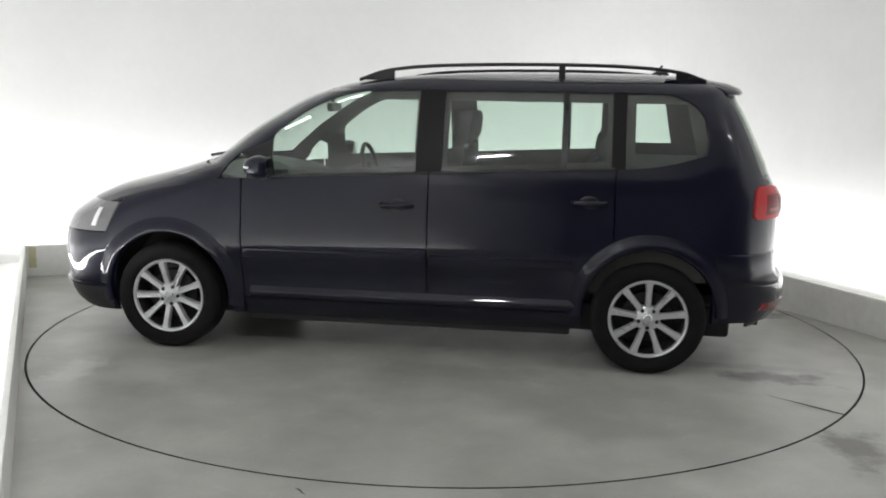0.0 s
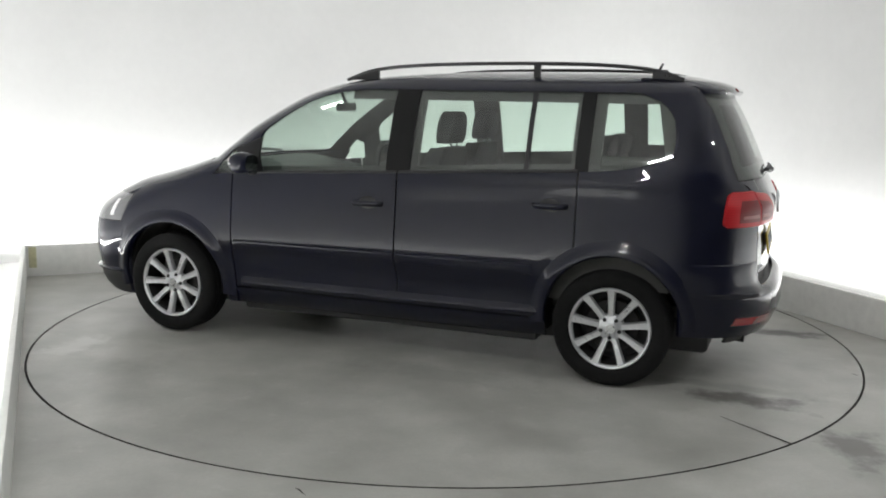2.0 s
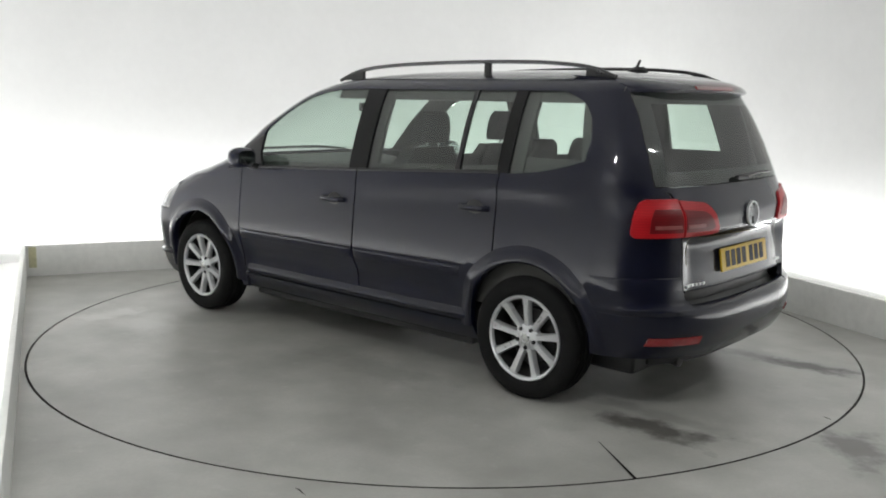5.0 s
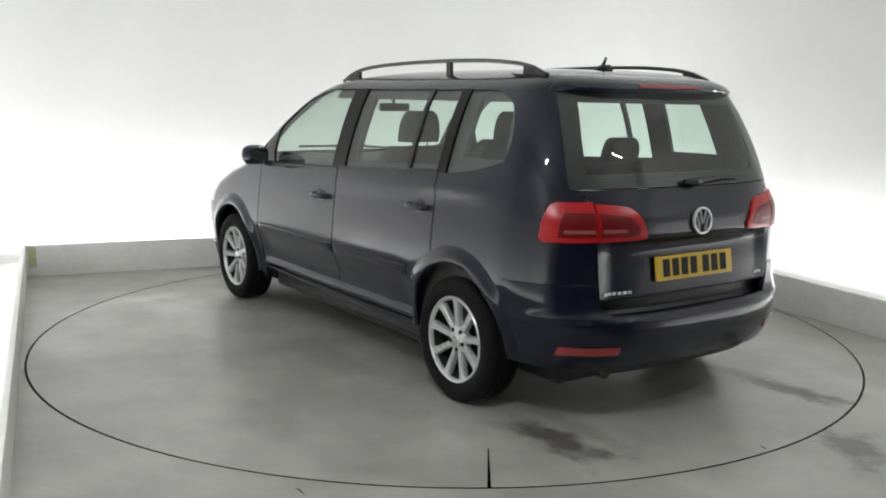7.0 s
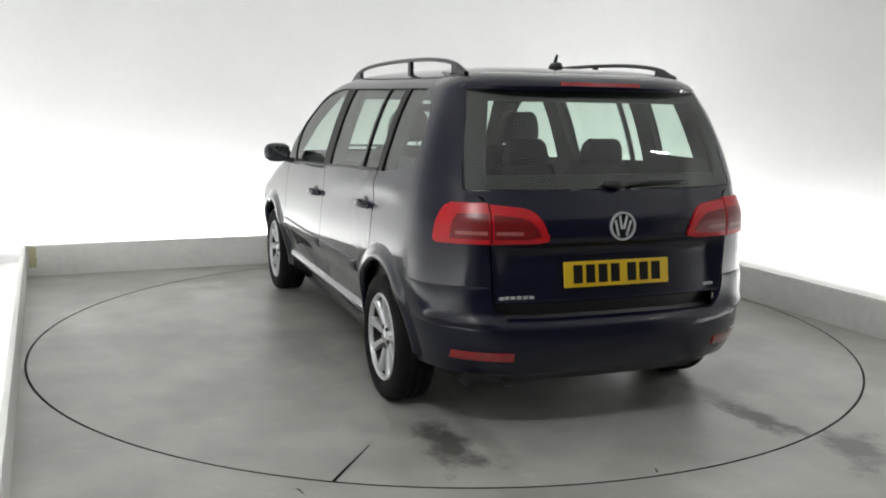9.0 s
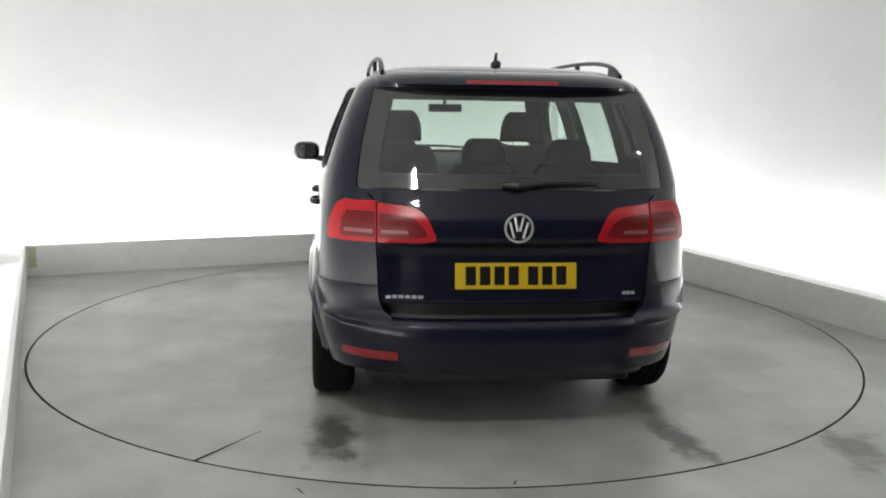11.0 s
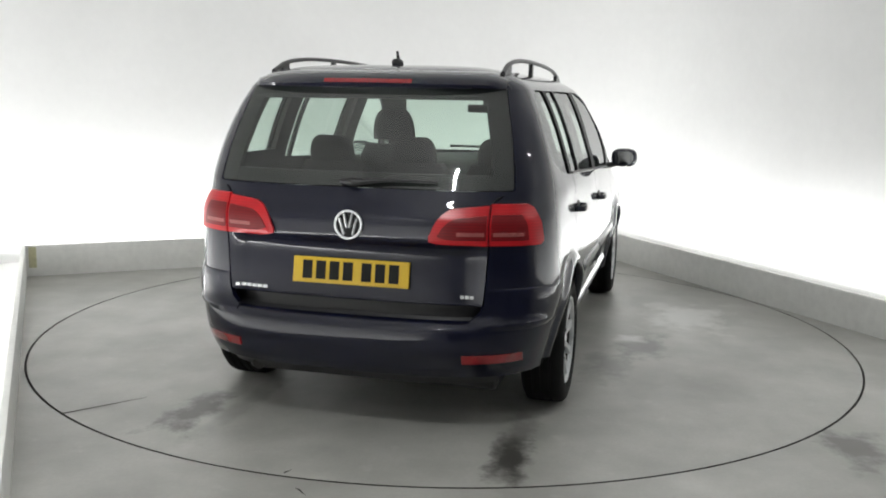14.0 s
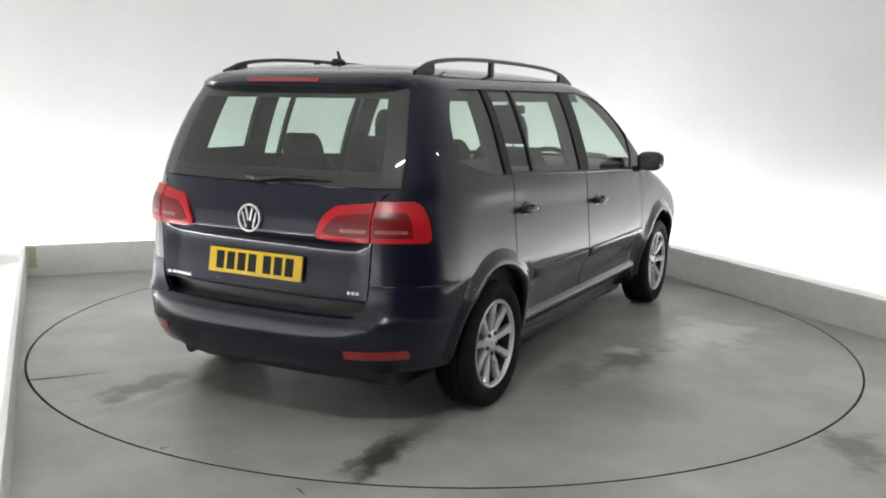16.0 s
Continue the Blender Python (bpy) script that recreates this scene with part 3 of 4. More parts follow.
def build_car():
    car = new("car")
    tagged(car, "dark navy blue people carrier with roof rails on the turntable", "car")

    # under and inside
    bm = bmesh.new()
    box(bm, (-1.80, -0.60, 0.16), (1.95, 0.60, 0.33), None, 0.03)
    box(bm, (-0.93, -0.74, 0.165), (0.90, 0.74, 0.33), None, 0.02)
    part("underbody", bm, M_TRIM, car, "black underbody")
    part("exhaust", tube(bmesh.new(), [(-1.2, 0.42, 0.25), (-1.7, 0.45, 0.26), (-1.97, 0.47, 0.24)], 0.028, 14), M_BRAKE, car)
    part("cabin_floor", box(bmesh.new(), (-1.88, -0.60, 0.335), (0.95, 0.60, 0.40), None, 0.01), M_LINING, car)
    for s in (1, -1):
        for axle in (FRONT_AXLE, REAR_AXLE):
            grid = []
            for a in lin(-0.25, math.pi + (0.25 if axle > 0 else -0.03), 24):
                r = ARCH + 0.012
                grid.append([Vector((axle + r * math.cos(a), s * y, ARCH_Z + r * math.sin(a))) for y in (0.52, 0.68, 0.775)])
            bm = shell(bmesh.new(), grid, lambda q: Vector((q[0] - axle, 0, q[2] - ARCH_Z)).normalized() * 0.01, back=0)
            box(bm, (axle - 0.36, s * 0.50, 0.2), (axle + 0.36, s * 0.53, 0.66))
            part("wheel_arch_liner", bm, M_PIT, car, "black wheel arch liner")

    for s in (1, -1):
        # front wing
        lo = arch(FRONT_AXLE, 0.215)
        hi = lambda x: BELT(x) if x < 1.0 else HOODLINE(x)
        xs = sorted(set(lin(0.905, 1.70, 30) + [FRONT_AXLE - ARCH + 0.002]))
        xs = [x for x in xs if x >= 0.905]
        part("front_wing", shell(bmesh.new(), columns(xs, lo, lambda x: hi(x) if x < 1.60 else min(hi(x), 0.865 - (x - 1.60) * 2.05), s), inward), [M_PAINT, M_TRIM], car)
        # doors
        front_lo = flat_fn(0.315)
        door = part("front_door", shell(bmesh.new(), columns(lin(-0.143, 0.897, 26), front_lo, shifted(BELT, 0), s, 18), inward), [M_PAINT, M_LINING], car)
        rear_lo = lambda x: max(0.315, arch(REAR_AXLE, 0.2)(x))
        xs = lin(-1.135, -0.152, 30)
        rdoor = part("rear_door", shell(bmesh.new(), columns(xs, rear_lo, BELT, s, 18), inward), [M_PAINT, M_LINING], car)
        # door strips
        for d, xa, xb in ((door, -0.135, 0.885), (rdoor, -0.93, -0.16)):
            ends = [xa, xa + 0.004, xa + 0.015, xa + 0.04] + lin(xa + 0.1, xb - 0.1, 8) + [xb - 0.04, xb - 0.015, xb - 0.004, xb]
            full = lambda x: min(1.0, (min(x - xa, xb - x) + 0.002) / 0.04) ** 0.5
            g = [[Vector((x, s * (skin_y(x, z) + 0.001 + o * full(x)), z)) for z, o in ((0.545, 0.0), (0.55, 0.011), (0.572, 0.015), (0.598, 0.012), (0.604, 0.0))] for x in ends]
            part("door_strip", shell(bmesh.new(), g, lambda q: (0, -s * 0.006, 0), back=0), M_PAINT, d)
        # handles: a bowl and a bar
        for d, hx, hz in ((door, 0.02, 0.862), (rdoor, -1.005, 0.905)):
            y = skin_y(hx, hz)
            bm = bmesh.new()
            pts = [(hx + u, s * (y + o), hz + 0.004) for u, o in ((0.085, 0.002), (0.07, 0.028), (0.03, 0.036), (-0.03, 0.036), (-0.07, 0.028), (-0.085, 0.002))]
            tube(bm, pts, 0.013, 10, 1.15)
            part("door_handle", bm, M_PAINT, d)
            bm = bmesh.new()
            ball = bmesh.ops.create_uvsphere(bm, u_segments=20, v_segments=10, radius=1, matrix=Matrix.Translation((hx, s * (y - 0.002), hz - 0.004)) @ Matrix.Diagonal((0.058, 0.006, 0.046, 1)))
            part("handle_bowl", bm, M_GLOSS, d, "dark round handle bowl")
        # sill with a ledge
        g = [[Vector((x, s * (skin_y(x, z) + o), z)) for z, o in ((0.20, -0.055), (0.215, -0.035), (0.285, -0.006), (0.30, 0.0), (0.308, 0.002), (0.309, -0.012))] for x in lin(-0.985, 0.975, 24)]
        part("sill", shell(bmesh.new(), g, lambda q: (0, -s * 0.02, 0)), [M_PAINT, M_TRIM], car)
        # crease that catches the light above the sill
        g = [[Vector((x, s * (skin_y(x, z) + o), z)) for z, o in ((0.318, 0.001), (0.336, 0.017), (0.346, 0.018), (0.352, 0.016), (0.378, 0.001))] for x in lin(-0.95, 0.86, 20)]
        part("sill_strip", shell(bmesh.new(), g, lambda q: (0, -s * 0.006, 0), back=0), M_PAINT, car)
        # wheel arch lips
        for axle, a0, a1 in ((FRONT_AXLE, -0.20, math.pi + 0.18), (REAR_AXLE, -0.08, math.pi + 0.02)):
            g = []
            for a in lin(a0, a1, 40):
                row = []
                for r, o in ((ARCH - 0.010, -0.012), (ARCH - 0.008, 0.014), (ARCH - 0.002, 0.021), (ARCH + 0.010, 0.023), (ARCH + 0.030, 0.019), (ARCH + 0.045, 0.010), (ARCH + 0.060, 0.004), (ARCH + 0.075, 0.0003)):
                    x, z = axle + r * math.cos(a), ARCH_Z + r * math.sin(a)
                    row.append(Vector((x, s * (skin_y(x, z) + o), z)))
                g.append(row)
            part("arch_lip", shell(bmesh.new(), g, lambda q: (0, -s * 0.004, 0), back=0), M_PAINT, car)
        # quarter panel: below and behind the last side window
        lo = arch(REAR_AXLE, 0.535)
        xs = lin(-1.142, -1.70, 26)
        q1 = columns(xs, lo, lambda x: 1.088 + 0.082 * min(1, max(0, (-1.142 - x) / 0.46)) ** 2, s, 16)
        quarter = part("quarter_panel", shell(bmesh.new(), q1, inward), [M_PAINT, M_TRIM], car)
        zs = lin(0.535, 1.17, 26)
        g = [stretch(z, -1.70, tail_x(TAILGATE_EDGE(z) + 0.003, z), 16, s) for z in zs]
        part("corner_panel", shell(bmesh.new(), g, inward), [M_PAINT, M_TRIM], quarter)
        zs = lin(1.17, TOP, 16)
        g = [stretch(z, QUARTER_REAR(z), tail_x(TAILGATE_EDGE(z) - 0.001, z), 16, s) for z in zs]
        part("rear_pillar", shell(bmesh.new(), g, inward), [M_PAINT, M_LINING], quarter)
        # window pillars
        zs = lin(1.0, TOP, 18)
        part("centre_pillar", shell(bmesh.new(), [stretch(z, -0.075, -0.215, 5, s, -0.002) for z in zs], inward), [M_INK, M_LINING], car)
        part("rear_door_pillar", shell(bmesh.new(), [stretch(z, -1.115, -1.185, 5, s, -0.002) for z in lin(1.06, TOP, 16)], inward), [M_INK, M_LINING], car)
        part("window_divider", shell(bmesh.new(), [stretch(z, -0.853, -0.880, 3, s, 0.0) for z in lin(1.06, TOP, 16)], inward), [M_GLOSS, M_TRIM], rdoor)
        # windscreen pillar
        zs = lin(0.985, TOP, 22)
        quarter_light = lambda z: 1.062 - (z - 0.985) * 1.02
        front_edge = lambda z: max(quarter_light(z), WINDOW_FRONT(z)) if z < 1.125 else max(WINDOW_FRONT(z), 0.92 - (z - 1.125) * 2.6)
        g = [stretch(z, nose_x(SCREEN_EDGE(z), z), front_edge(z), 10, s) for z in zs]
        part("screen_pillar", shell(bmesh.new(), g, inward), [M_PAINT, M_LINING], car)
        g = [stretch(z, 0.872 if z < 1.125 else 0.92 - (z - 1.125) * 2.6, WINDOW_FRONT(z), 6, s, -0.002) for z in lin(0.985, 1.195, 10)]
        part("mirror_pillar", shell(bmesh.new(), g, inward), [M_GLOSS, M_TRIM], door)
        # panes
        thin = lambda q: inward(q) * 0.2
        sets = [("quarter_light", lin(0.985, 1.13, 6), lambda z: quarter_light(z) + 0.01, flat_fn(0.865), car),
                ("side_window", lin(1.0, TOP, 18), shifted(WINDOW_FRONT, 0.01), flat_fn(-0.085), door),
                ("side_window", lin(1.03, TOP, 16), flat_fn(-0.205), flat_fn(-1.125), rdoor),
                ("rear_side_window", lin(1.075, TOP, 14), flat_fn(-1.175), shifted(QUARTER_REAR, -0.01), quarter)]
        for name, zs, a, b, owner in sets:
            g = [stretch(z, a(z), b(z), 14, s, -0.010) for z in zs]
            bm = bmesh.new()
            vs = [[bm.verts.new(q) for q in r] for r in g]
            for i in range(len(vs) - 1):
                for j in range(13):
                    bm.faces.new((vs[i][j], vs[i][j + 1], vs[i + 1][j + 1], vs[i + 1][j]))
            ob = part(name, bm, M_GLASS, owner, "clear green-tinted pane")
            ob.visible_shadow = False
        # rubber seal along the belt, bright lower edge of the panes
        for owner, xa, xb in ((door, 0.86, -0.14), (rdoor, -0.155, -1.13)):
            part("belt_seal", tube(bmesh.new(), [(x, s * (skin_y(x, BELT(x)) - 0.004), BELT(x) + 0.004) for x in lin(xa, xb, 14)], 0.009, 8), M_TRIM, owner)
        # headlamp
        zs = lin(0.66, 0.825, 10)
        g = [stretch(z, nose_x(0.42 + 0.3 * max(0, z - 0.7), z), 1.70 - (z - 0.66) * 0.42, 12, s, 0.002) for z in zs]
        hl = part("headlamp", shell(bmesh.new(), g, inward, back=0), M_CLEARLENS, car, "clear headlamp with grey reflector")
        zs = lin(0.69, 0.79, 6)
        g = [stretch(z, 1.79 - (z - 0.69) * 0.3, 1.765 - (z - 0.69) * 0.3, 4, s, 0.006) for z in zs]
        part("lamp_bar", shell(bmesh.new(), g, lambda q: inward(q) * 0.3, back=0), M_LENSWHITE, hl)
        # tail lamp: the piece on the corner
        zs = lin(0.0, 1.0, 14)
        g = []
        for k in zs:
            z = 0.845 + (1.014 - 0.845) * k
            corner = 0.018 * (max(0.0, abs(k - 0.5) - 0.38) / 0.12) ** 2
            g.append(stretch(z, -1.85 - corner - 0.012 * k, tail_x(0.587, z), 14, s, 0.012))
        lampo = part("tail_lamp", shell(bmesh.new(), g, inward, back=0), M_RED, car, "glossy red tail lamp")
        g = [stretch(z, -1.915 - 0.02 * (z - 0.87), tail_x(0.592, z), 10, s, 0.0135) for z in lin(0.866, 0.972, 8)]
        part("lamp_chamber", shell(bmesh.new(), g, lambda q: inward(q) * 0.2, back=0), M_DEEPRED, lampo, "dark red lamp chamber")
        g = [stretch(z, -1.93, tail_x(0.60, z), 10, s, 0.0155) for z in lin(0.884, 0.899, 4)]
        part("reversing_lens", shell(bmesh.new(), g, lambda q: inward(q) * 0.2, back=0), M_PINKLENS, lampo, "pale reversing strip")
        # bumper reflector
        g = [[Vector((tail_x(y, z) - 0.011, s * y, z)) for y in lin(0.50, 0.73, 12)] for z in lin(0.352, 0.392, 4)]
        part("reflector", shell(bmesh.new(), g, inward, back=0), M_DARKRED, car, "red bumper reflector")
        # roof rail with feet
        y0 = 0.548
        path = [(0.29, 1.535), (0.22, 1.566), (0.12, 1.592), (-0.05, 1.612), (-0.3, 1.624), (-0.6, 1.630), (-0.83, 1.631), (-1.1, 1.627), (-1.35, 1.612), (-1.5, 1.588), (-1.59, 1.552)]
        rx = spline([(-x, z) for x, z in path])
        bm = tube(bmesh.new(), [(x, s * y0, rx(-x)) for x in lin(0.30, -1.60, 40)], 0.0115, 10, 0.9)
        rail = part("roof_rail", bm, M_GLOSS, car, "black roof rail")
        for xa, xb in ((0.30, 0.10), (-0.815, -0.85), (-1.44, -1.60)):
            g = [[Vector((x, s * y0, 1.535)), Vector((x, s * y0, rx(-x)))] for x in lin(xa, xb, 10)]
            part("rail_foot", shell(bmesh.new(), [[q + Vector((0, 0.010, 0)) for q in r] for r in g], lambda q: (0, -0.020, 0), back=0), M_GLOSS, rail)
        # door mirror
        bm = bmesh.new()
        rows = []
        for i, (u, sc) in enumerate(((0, 0.72), (0.02, 0.93), (0.05, 1.0), (0.09, 0.86), (0.125, 0.55), (0.14, 0.2))):
            rows.append([bm.verts.new((0.70 + u, s * (0.955 + 0.088 * sc * math.copysign(abs(math.cos(a)) ** 0.7, math.cos(a))), 1.06 + 0.064 * sc * math.copysign(abs(math.sin(a)) ** 0.7, math.sin(a)))) for a in lin(0, 2 * math.pi, 29)[:-1]])
        for a, b in zip(rows, rows[1:]):
            for k in range(28):
                bm.faces.new((a[k], a[(k + 1) % 28], b[(k + 1) % 28], b[k]))
        bm.faces.new(rows[0])
        bm.faces.new(rows[-1])
        mirror = part("door_mirror", bm, M_PAINT, car, "navy door mirror on a black arm")
        bm = bmesh.new()
        vs = [bm.verts.new((0.697, s * (0.955 + 0.062 * math.copysign(abs(math.cos(a)) ** 0.7, math.cos(a))), 1.06 + 0.045 * math.copysign(abs(math.sin(a)) ** 0.7, math.sin(a)))) for a in lin(0, 2 * math.pi, 29)[:-1]]
        bm.faces.new(vs)
        bmesh.ops.solidify(bm, geom=bm.faces[:], thickness=0.003)
        part("mirror_glass", bm, M_MIRROR, mirror, "silver mirror glass")
        part("mirror_arm", tube(bmesh.new(), [(0.76, s * 0.80, 1.0), (0.765, s * 0.86, 1.005), (0.75, s * 0.92, 1.02)], [0.03, 0.03, 0.022], 10, 0.7), M_TRIM, mirror)
        g = [[Vector((0.845 - 0.045 * abs(u) ** 2, s * (0.955 + 0.075 * u), z)) for u in lin(-1, 1, 8)] for z in (1.052, 1.062)]
        part("indicator", shell(bmesh.new(), g, lambda q: (-0.03, 0, 0), back=0), M_LENSWHITE, mirror, "pale indicator strip")
        # wheels
        for axle in (FRONT_AXLE, REAR_AXLE):
            w = new("wheel")
            w.parent = car
            w.matrix_local = pose(axle, s * (0.782 if axle > 0 else 0.766), WHEEL_Z + 0.003, 0, 12 if axle > 0 else 0, 0)
            wheel_mesh_set(w, s)
        # door cards inside
        g = [[Vector((x, s * (min(0.79, HALF(z) - 0.035)), z)) for z in lin(0.42, BELT(x) + 0.035, 8)] for x in lin(0.80, -1.10, 12)]
        part("door_card", shell(bmesh.new(), g, lambda q: (0, -s * 0.02, 0), back=0), M_LINING, car, "dark grey door lining")
        g = [[Vector((x, s * (HALF(z) - 0.055), z)) for z in lin(0.5, 1.165, 8)] for x in lin(-1.10, -1.72, 10)]
        part("side_lining", shell(bmesh.new(), g, lambda q: (0, -s * 0.02, 0), back=0), M_LINING, car, "dark grey load bay lining")
        g = [[Vector((x, s * (HALF(z) - 0.05), z)) for z in lin(1.428, 1.52, 4)] for x in lin(0.22, -1.68, 14)]
        part("cant_rail_lining", shell(bmesh.new(), g, lambda q: (0, -s * 0.025, 0), back=0), M_LINING, car)
        for xa, xb, lean in ((-0.055, -0.235, 0.0), (-1.085, -1.235, 0.0), (-1.57, -1.76, 0.22)):
            g = [[Vector((x + lean * (z - 1.1), s * (HALF(z) - 0.045), z)) for x in lin(xa, xb, 5)] for z in lin(1.02, 1.50, 8)]
            part("pillar_lining", shell(bmesh.new(), g, lambda q: (0, -s * 0.025, 0), back=0), M_LINING, car)

    # nose: bonnet, bumper, windscreen
    zs = [0.775, 0.79, 0.81, 0.83, 0.85, 0.87, 0.89, 0.91, 0.925, 0.94, 0.953, 0.965, 0.975, 0.985, 0.995, 1.005, 1.013, 1.02, 1.027, 1.035, 1.042, 1.048]
    inv = spline([(HOODLINE(x), x) for x in lin(1.07, 1.86, 30)] + [(1.05, 0.99)])
    g = []
    for z in zs:
        left = stretch(z, NOSE(z), min(inv(z), NOSE(z) - 0.02), 14, 1)
        g.append(left[::-1] + [Vector((q.x, -q.y, q.z)) for q in left[1:]])
    part("bonnet", shell(bmesh.new(), g, lambda q: (0, 0, -0.015)), [M_PAINT, M_TRIM], car)
    g = []
    for z in lin(0.19, 0.655, 18):
        left = stretch(z, NOSE(z), max(1.62, 1.70 - max(0, 0.3 - z) * 0.2), 22, 1)
        g.append(left[::-1] + [Vector((q.x, -q.y, q.z)) for q in left[1:]])
    part("front_bumper", shell(bmesh.new(), g, inward), [M_PAINT, M_TRIM], car)
    for z0, z1, o, m, name in ((0.20, 0.325, 0.006, M_TRIM, "lower_grille"), (0.325, 0.352, 0.022, M_PAINT, "bumper_lip")):
        g = []
        for z in lin(z0, z1, 4):
            left = stretch(z, NOSE(z), 1.70, 22, 1, o if z0 < z < z1 or m is M_TRIM else o * 0.3)
            g.append(left[::-1] + [Vector((q.x, -q.y, q.z)) for q in left[1:]])
        part(name, shell(bmesh.new(), g, lambda q: inward(q) * 0.3, back=0), m, car)
    g = [[Vector((nose_x(y, z) - 0.01, y, z)) for y in lin(-0.43, 0.43, 20)] for z in lin(0.66, 0.775, 6)]
    part("grille", shell(bmesh.new(), g, inward), [M_TRIM, M_TRIM], car, "black front grille")
    g = [[Vector((nose_x(y, z), y, z)) for y in lin(-SCREEN_EDGE(z), SCREEN_EDGE(z), 20)] for z in lin(1.05, TOP, 16)]
    bm = bmesh.new()
    vs = [[bm.verts.new(q) for q in r] for r in g]
    for i in range(15):
        for j in range(19):
            bm.faces.new((vs[i][j], vs[i][j + 1], vs[i + 1][j + 1], vs[i + 1][j]))
    part("windscreen", bm, M_GLASS, car, "clear windscreen").visible_shadow = False
    part("front_wiper", tube(bmesh.new(), [(1.36, -0.45, 1.045), (1.28, -0.1, 1.075), (1.25, 0.4, 1.078)], 0.009, 8), M_TRIM, car)

    # roof
    g = []
    for z in [TOP, 1.495, 1.51, 1.525, 1.54, 1.552, 1.563, 1.573, 1.581, 1.588, 1.593, 1.597, 1.599]:
        pts, way = outline(z)
        ws = np.linspace(0, way[-1], 48)
        left = [Vector((np.interp(w, way, pts[:, 0]), np.interp(w, way, pts[:, 1]), z)) for w in ws]
        g.append(left + [Vector((q.x, -q.y, q.z)) for q in left[-2:0:-1]])
    bm = bmesh.new()
    vs = [[bm.verts.new(q) for q in r] for r in g]
    for a, b in zip(vs, vs[1:]):
        for k in range(len(a)):
            bm.faces.new((a[k], a[(k + 1) % len(a)], b[(k + 1) % len(a)], b[k]))
    bm.faces.new(vs[-1])
    part("roof", bm, M_PAINT, car, angle=60)
    g = [[Vector((x, y, 1.478 - 0.03 * (y / 0.6) ** 2 + 0.05)) for y in lin(-0.56, 0.56, 8)] for x in lin(0.30, -1.66, 10)]
    part("headlining", shell(bmesh.new(), g, lambda q: (0, 0, 0.008), back=0), M_LINING, car, "pale grey headlining")
    # aerial
    bm = bmesh.new()
    tube(bm, [(-1.33, 0, 1.588), (-1.38, 0, 1.603), (-1.43, 0, 1.603), (-1.45, 0, 1.592)], [0.008, 0.022, 0.022, 0.012], 10, 0.8)
    tube(bm, [(-1.385, 0, 1.605), (-1.41, 0, 1.655)], [0.010, 0.006], 8)
    part("aerial", bm, M_TRIM, car, "short black roof aerial")

    # tail: tailgate, window, bumper
    e = shifted(TAILGATE_EDGE, -0.004)
    neg = lambda z: -e(z)
    zs = lin(0.594, 1.062, 38)
    gate = part("tailgate", shell(bmesh.new(), tail_rows(zs, neg, e, 36), inward), [M_PAINT, M_LINING], car)
    g = tail_rows(lin(1.066, TOP, 20), neg, e, 24, 0.001)
    bm = bmesh.new()
    vs = [[bm.verts.new(q) for q in r] for r in g]
    for i in range(19):
        for j in range(23):
            bm.faces.new((vs[i][j], vs[i][j + 1], vs[i + 1][j + 1], vs[i + 1][j]))
    part("rear_window", bm, M_GLASS, gate, "green-tinted rear window").visible_shadow = False
    for s in (1, -1):
        g = [[Vector((tail_x(y, z) + 0.008, s * y, z)) for y in lin(e(z) - 0.085, e(z), 5)] for z in lin(1.066, TOP, 16)]
        part("window_border", shell(bmesh.new(), g, inward), [M_INK, M_TRIM], gate)
        # inner tail lamps: blunt rounded wedges
        def wedge(ya, yb, zl, zh, slope, tip, out):
            cols = []
            for y in [ya + (yb - ya) * k ** 1.8 for k in lin(0, 1, 18)]:
                u = max(0.0, (ya + tip - y) / tip)
                top = zl + (zh + slope * (y - yb) - zl) * max(0.12, 1 - u ** 2.2) ** 0.6
                low = zl + 0.012 * u ** 3
                cols.append([Vector((tail_x(y, z) - out, s * y, z)) for z in lin(low, top, 9)])
            return cols
        inner = part("inner_tail_lamp", shell(bmesh.new(), wedge(0.345, 0.583, 0.845, 1.008, 0.10, 0.105, 0.012), lambda q: (0.014, 0, 0), back=0), M_RED, gate, "red tail lamp on the tailgate")
        part("inner_lamp_chamber", shell(bmesh.new(), wedge(0.382, 0.578, 0.866, 0.968, 0.10, 0.09, 0.0145), lambda q: (0.004, 0, 0), back=0), M_DEEPRED, inner, "dark red lamp chamber")
        g = [[Vector((tail_x(y, z) - 0.0165, s * y, z)) for y in lin(0.46, 0.57, 6)] for z in lin(0.884, 0.899, 3)]
        part("inner_reversing_lens", shell(bmesh.new(), g, lambda q: (0.003, 0, 0), back=0), M_PINKLENS, inner, "pale reversing strip")
    g = tail_rows(lin(1.432, TOP, 4), neg, e, 24, -0.005)
    part("window_top_border", shell(bmesh.new(), g, inward), [M_INK, M_TRIM], gate)
    g = tail_rows(lin(1.066, 1.125, 4), neg, e, 24, -0.010)
    part("window_low_border", shell(bmesh.new(), g, inward), [M_INK, M_TRIM], gate)
    # spoiler lip with the high brake lamp
    g = []
    for z, o in ((1.480, 0.004), (1.484, 0.036), (1.498, 0.052), (1.520, 0.050), (1.545, 0.030), (1.560, 0.0)):
        g.append([Vector((tail_x(y, z) - o * (1 - (abs(y) / 0.62) ** 6), y, z)) for y in lin(-0.585, 0.585, 30)])
    part("spoiler", shell(bmesh.new(), g, lambda q: (0.02, 0, 0), back=0), M_PAINT, gate, angle=50)
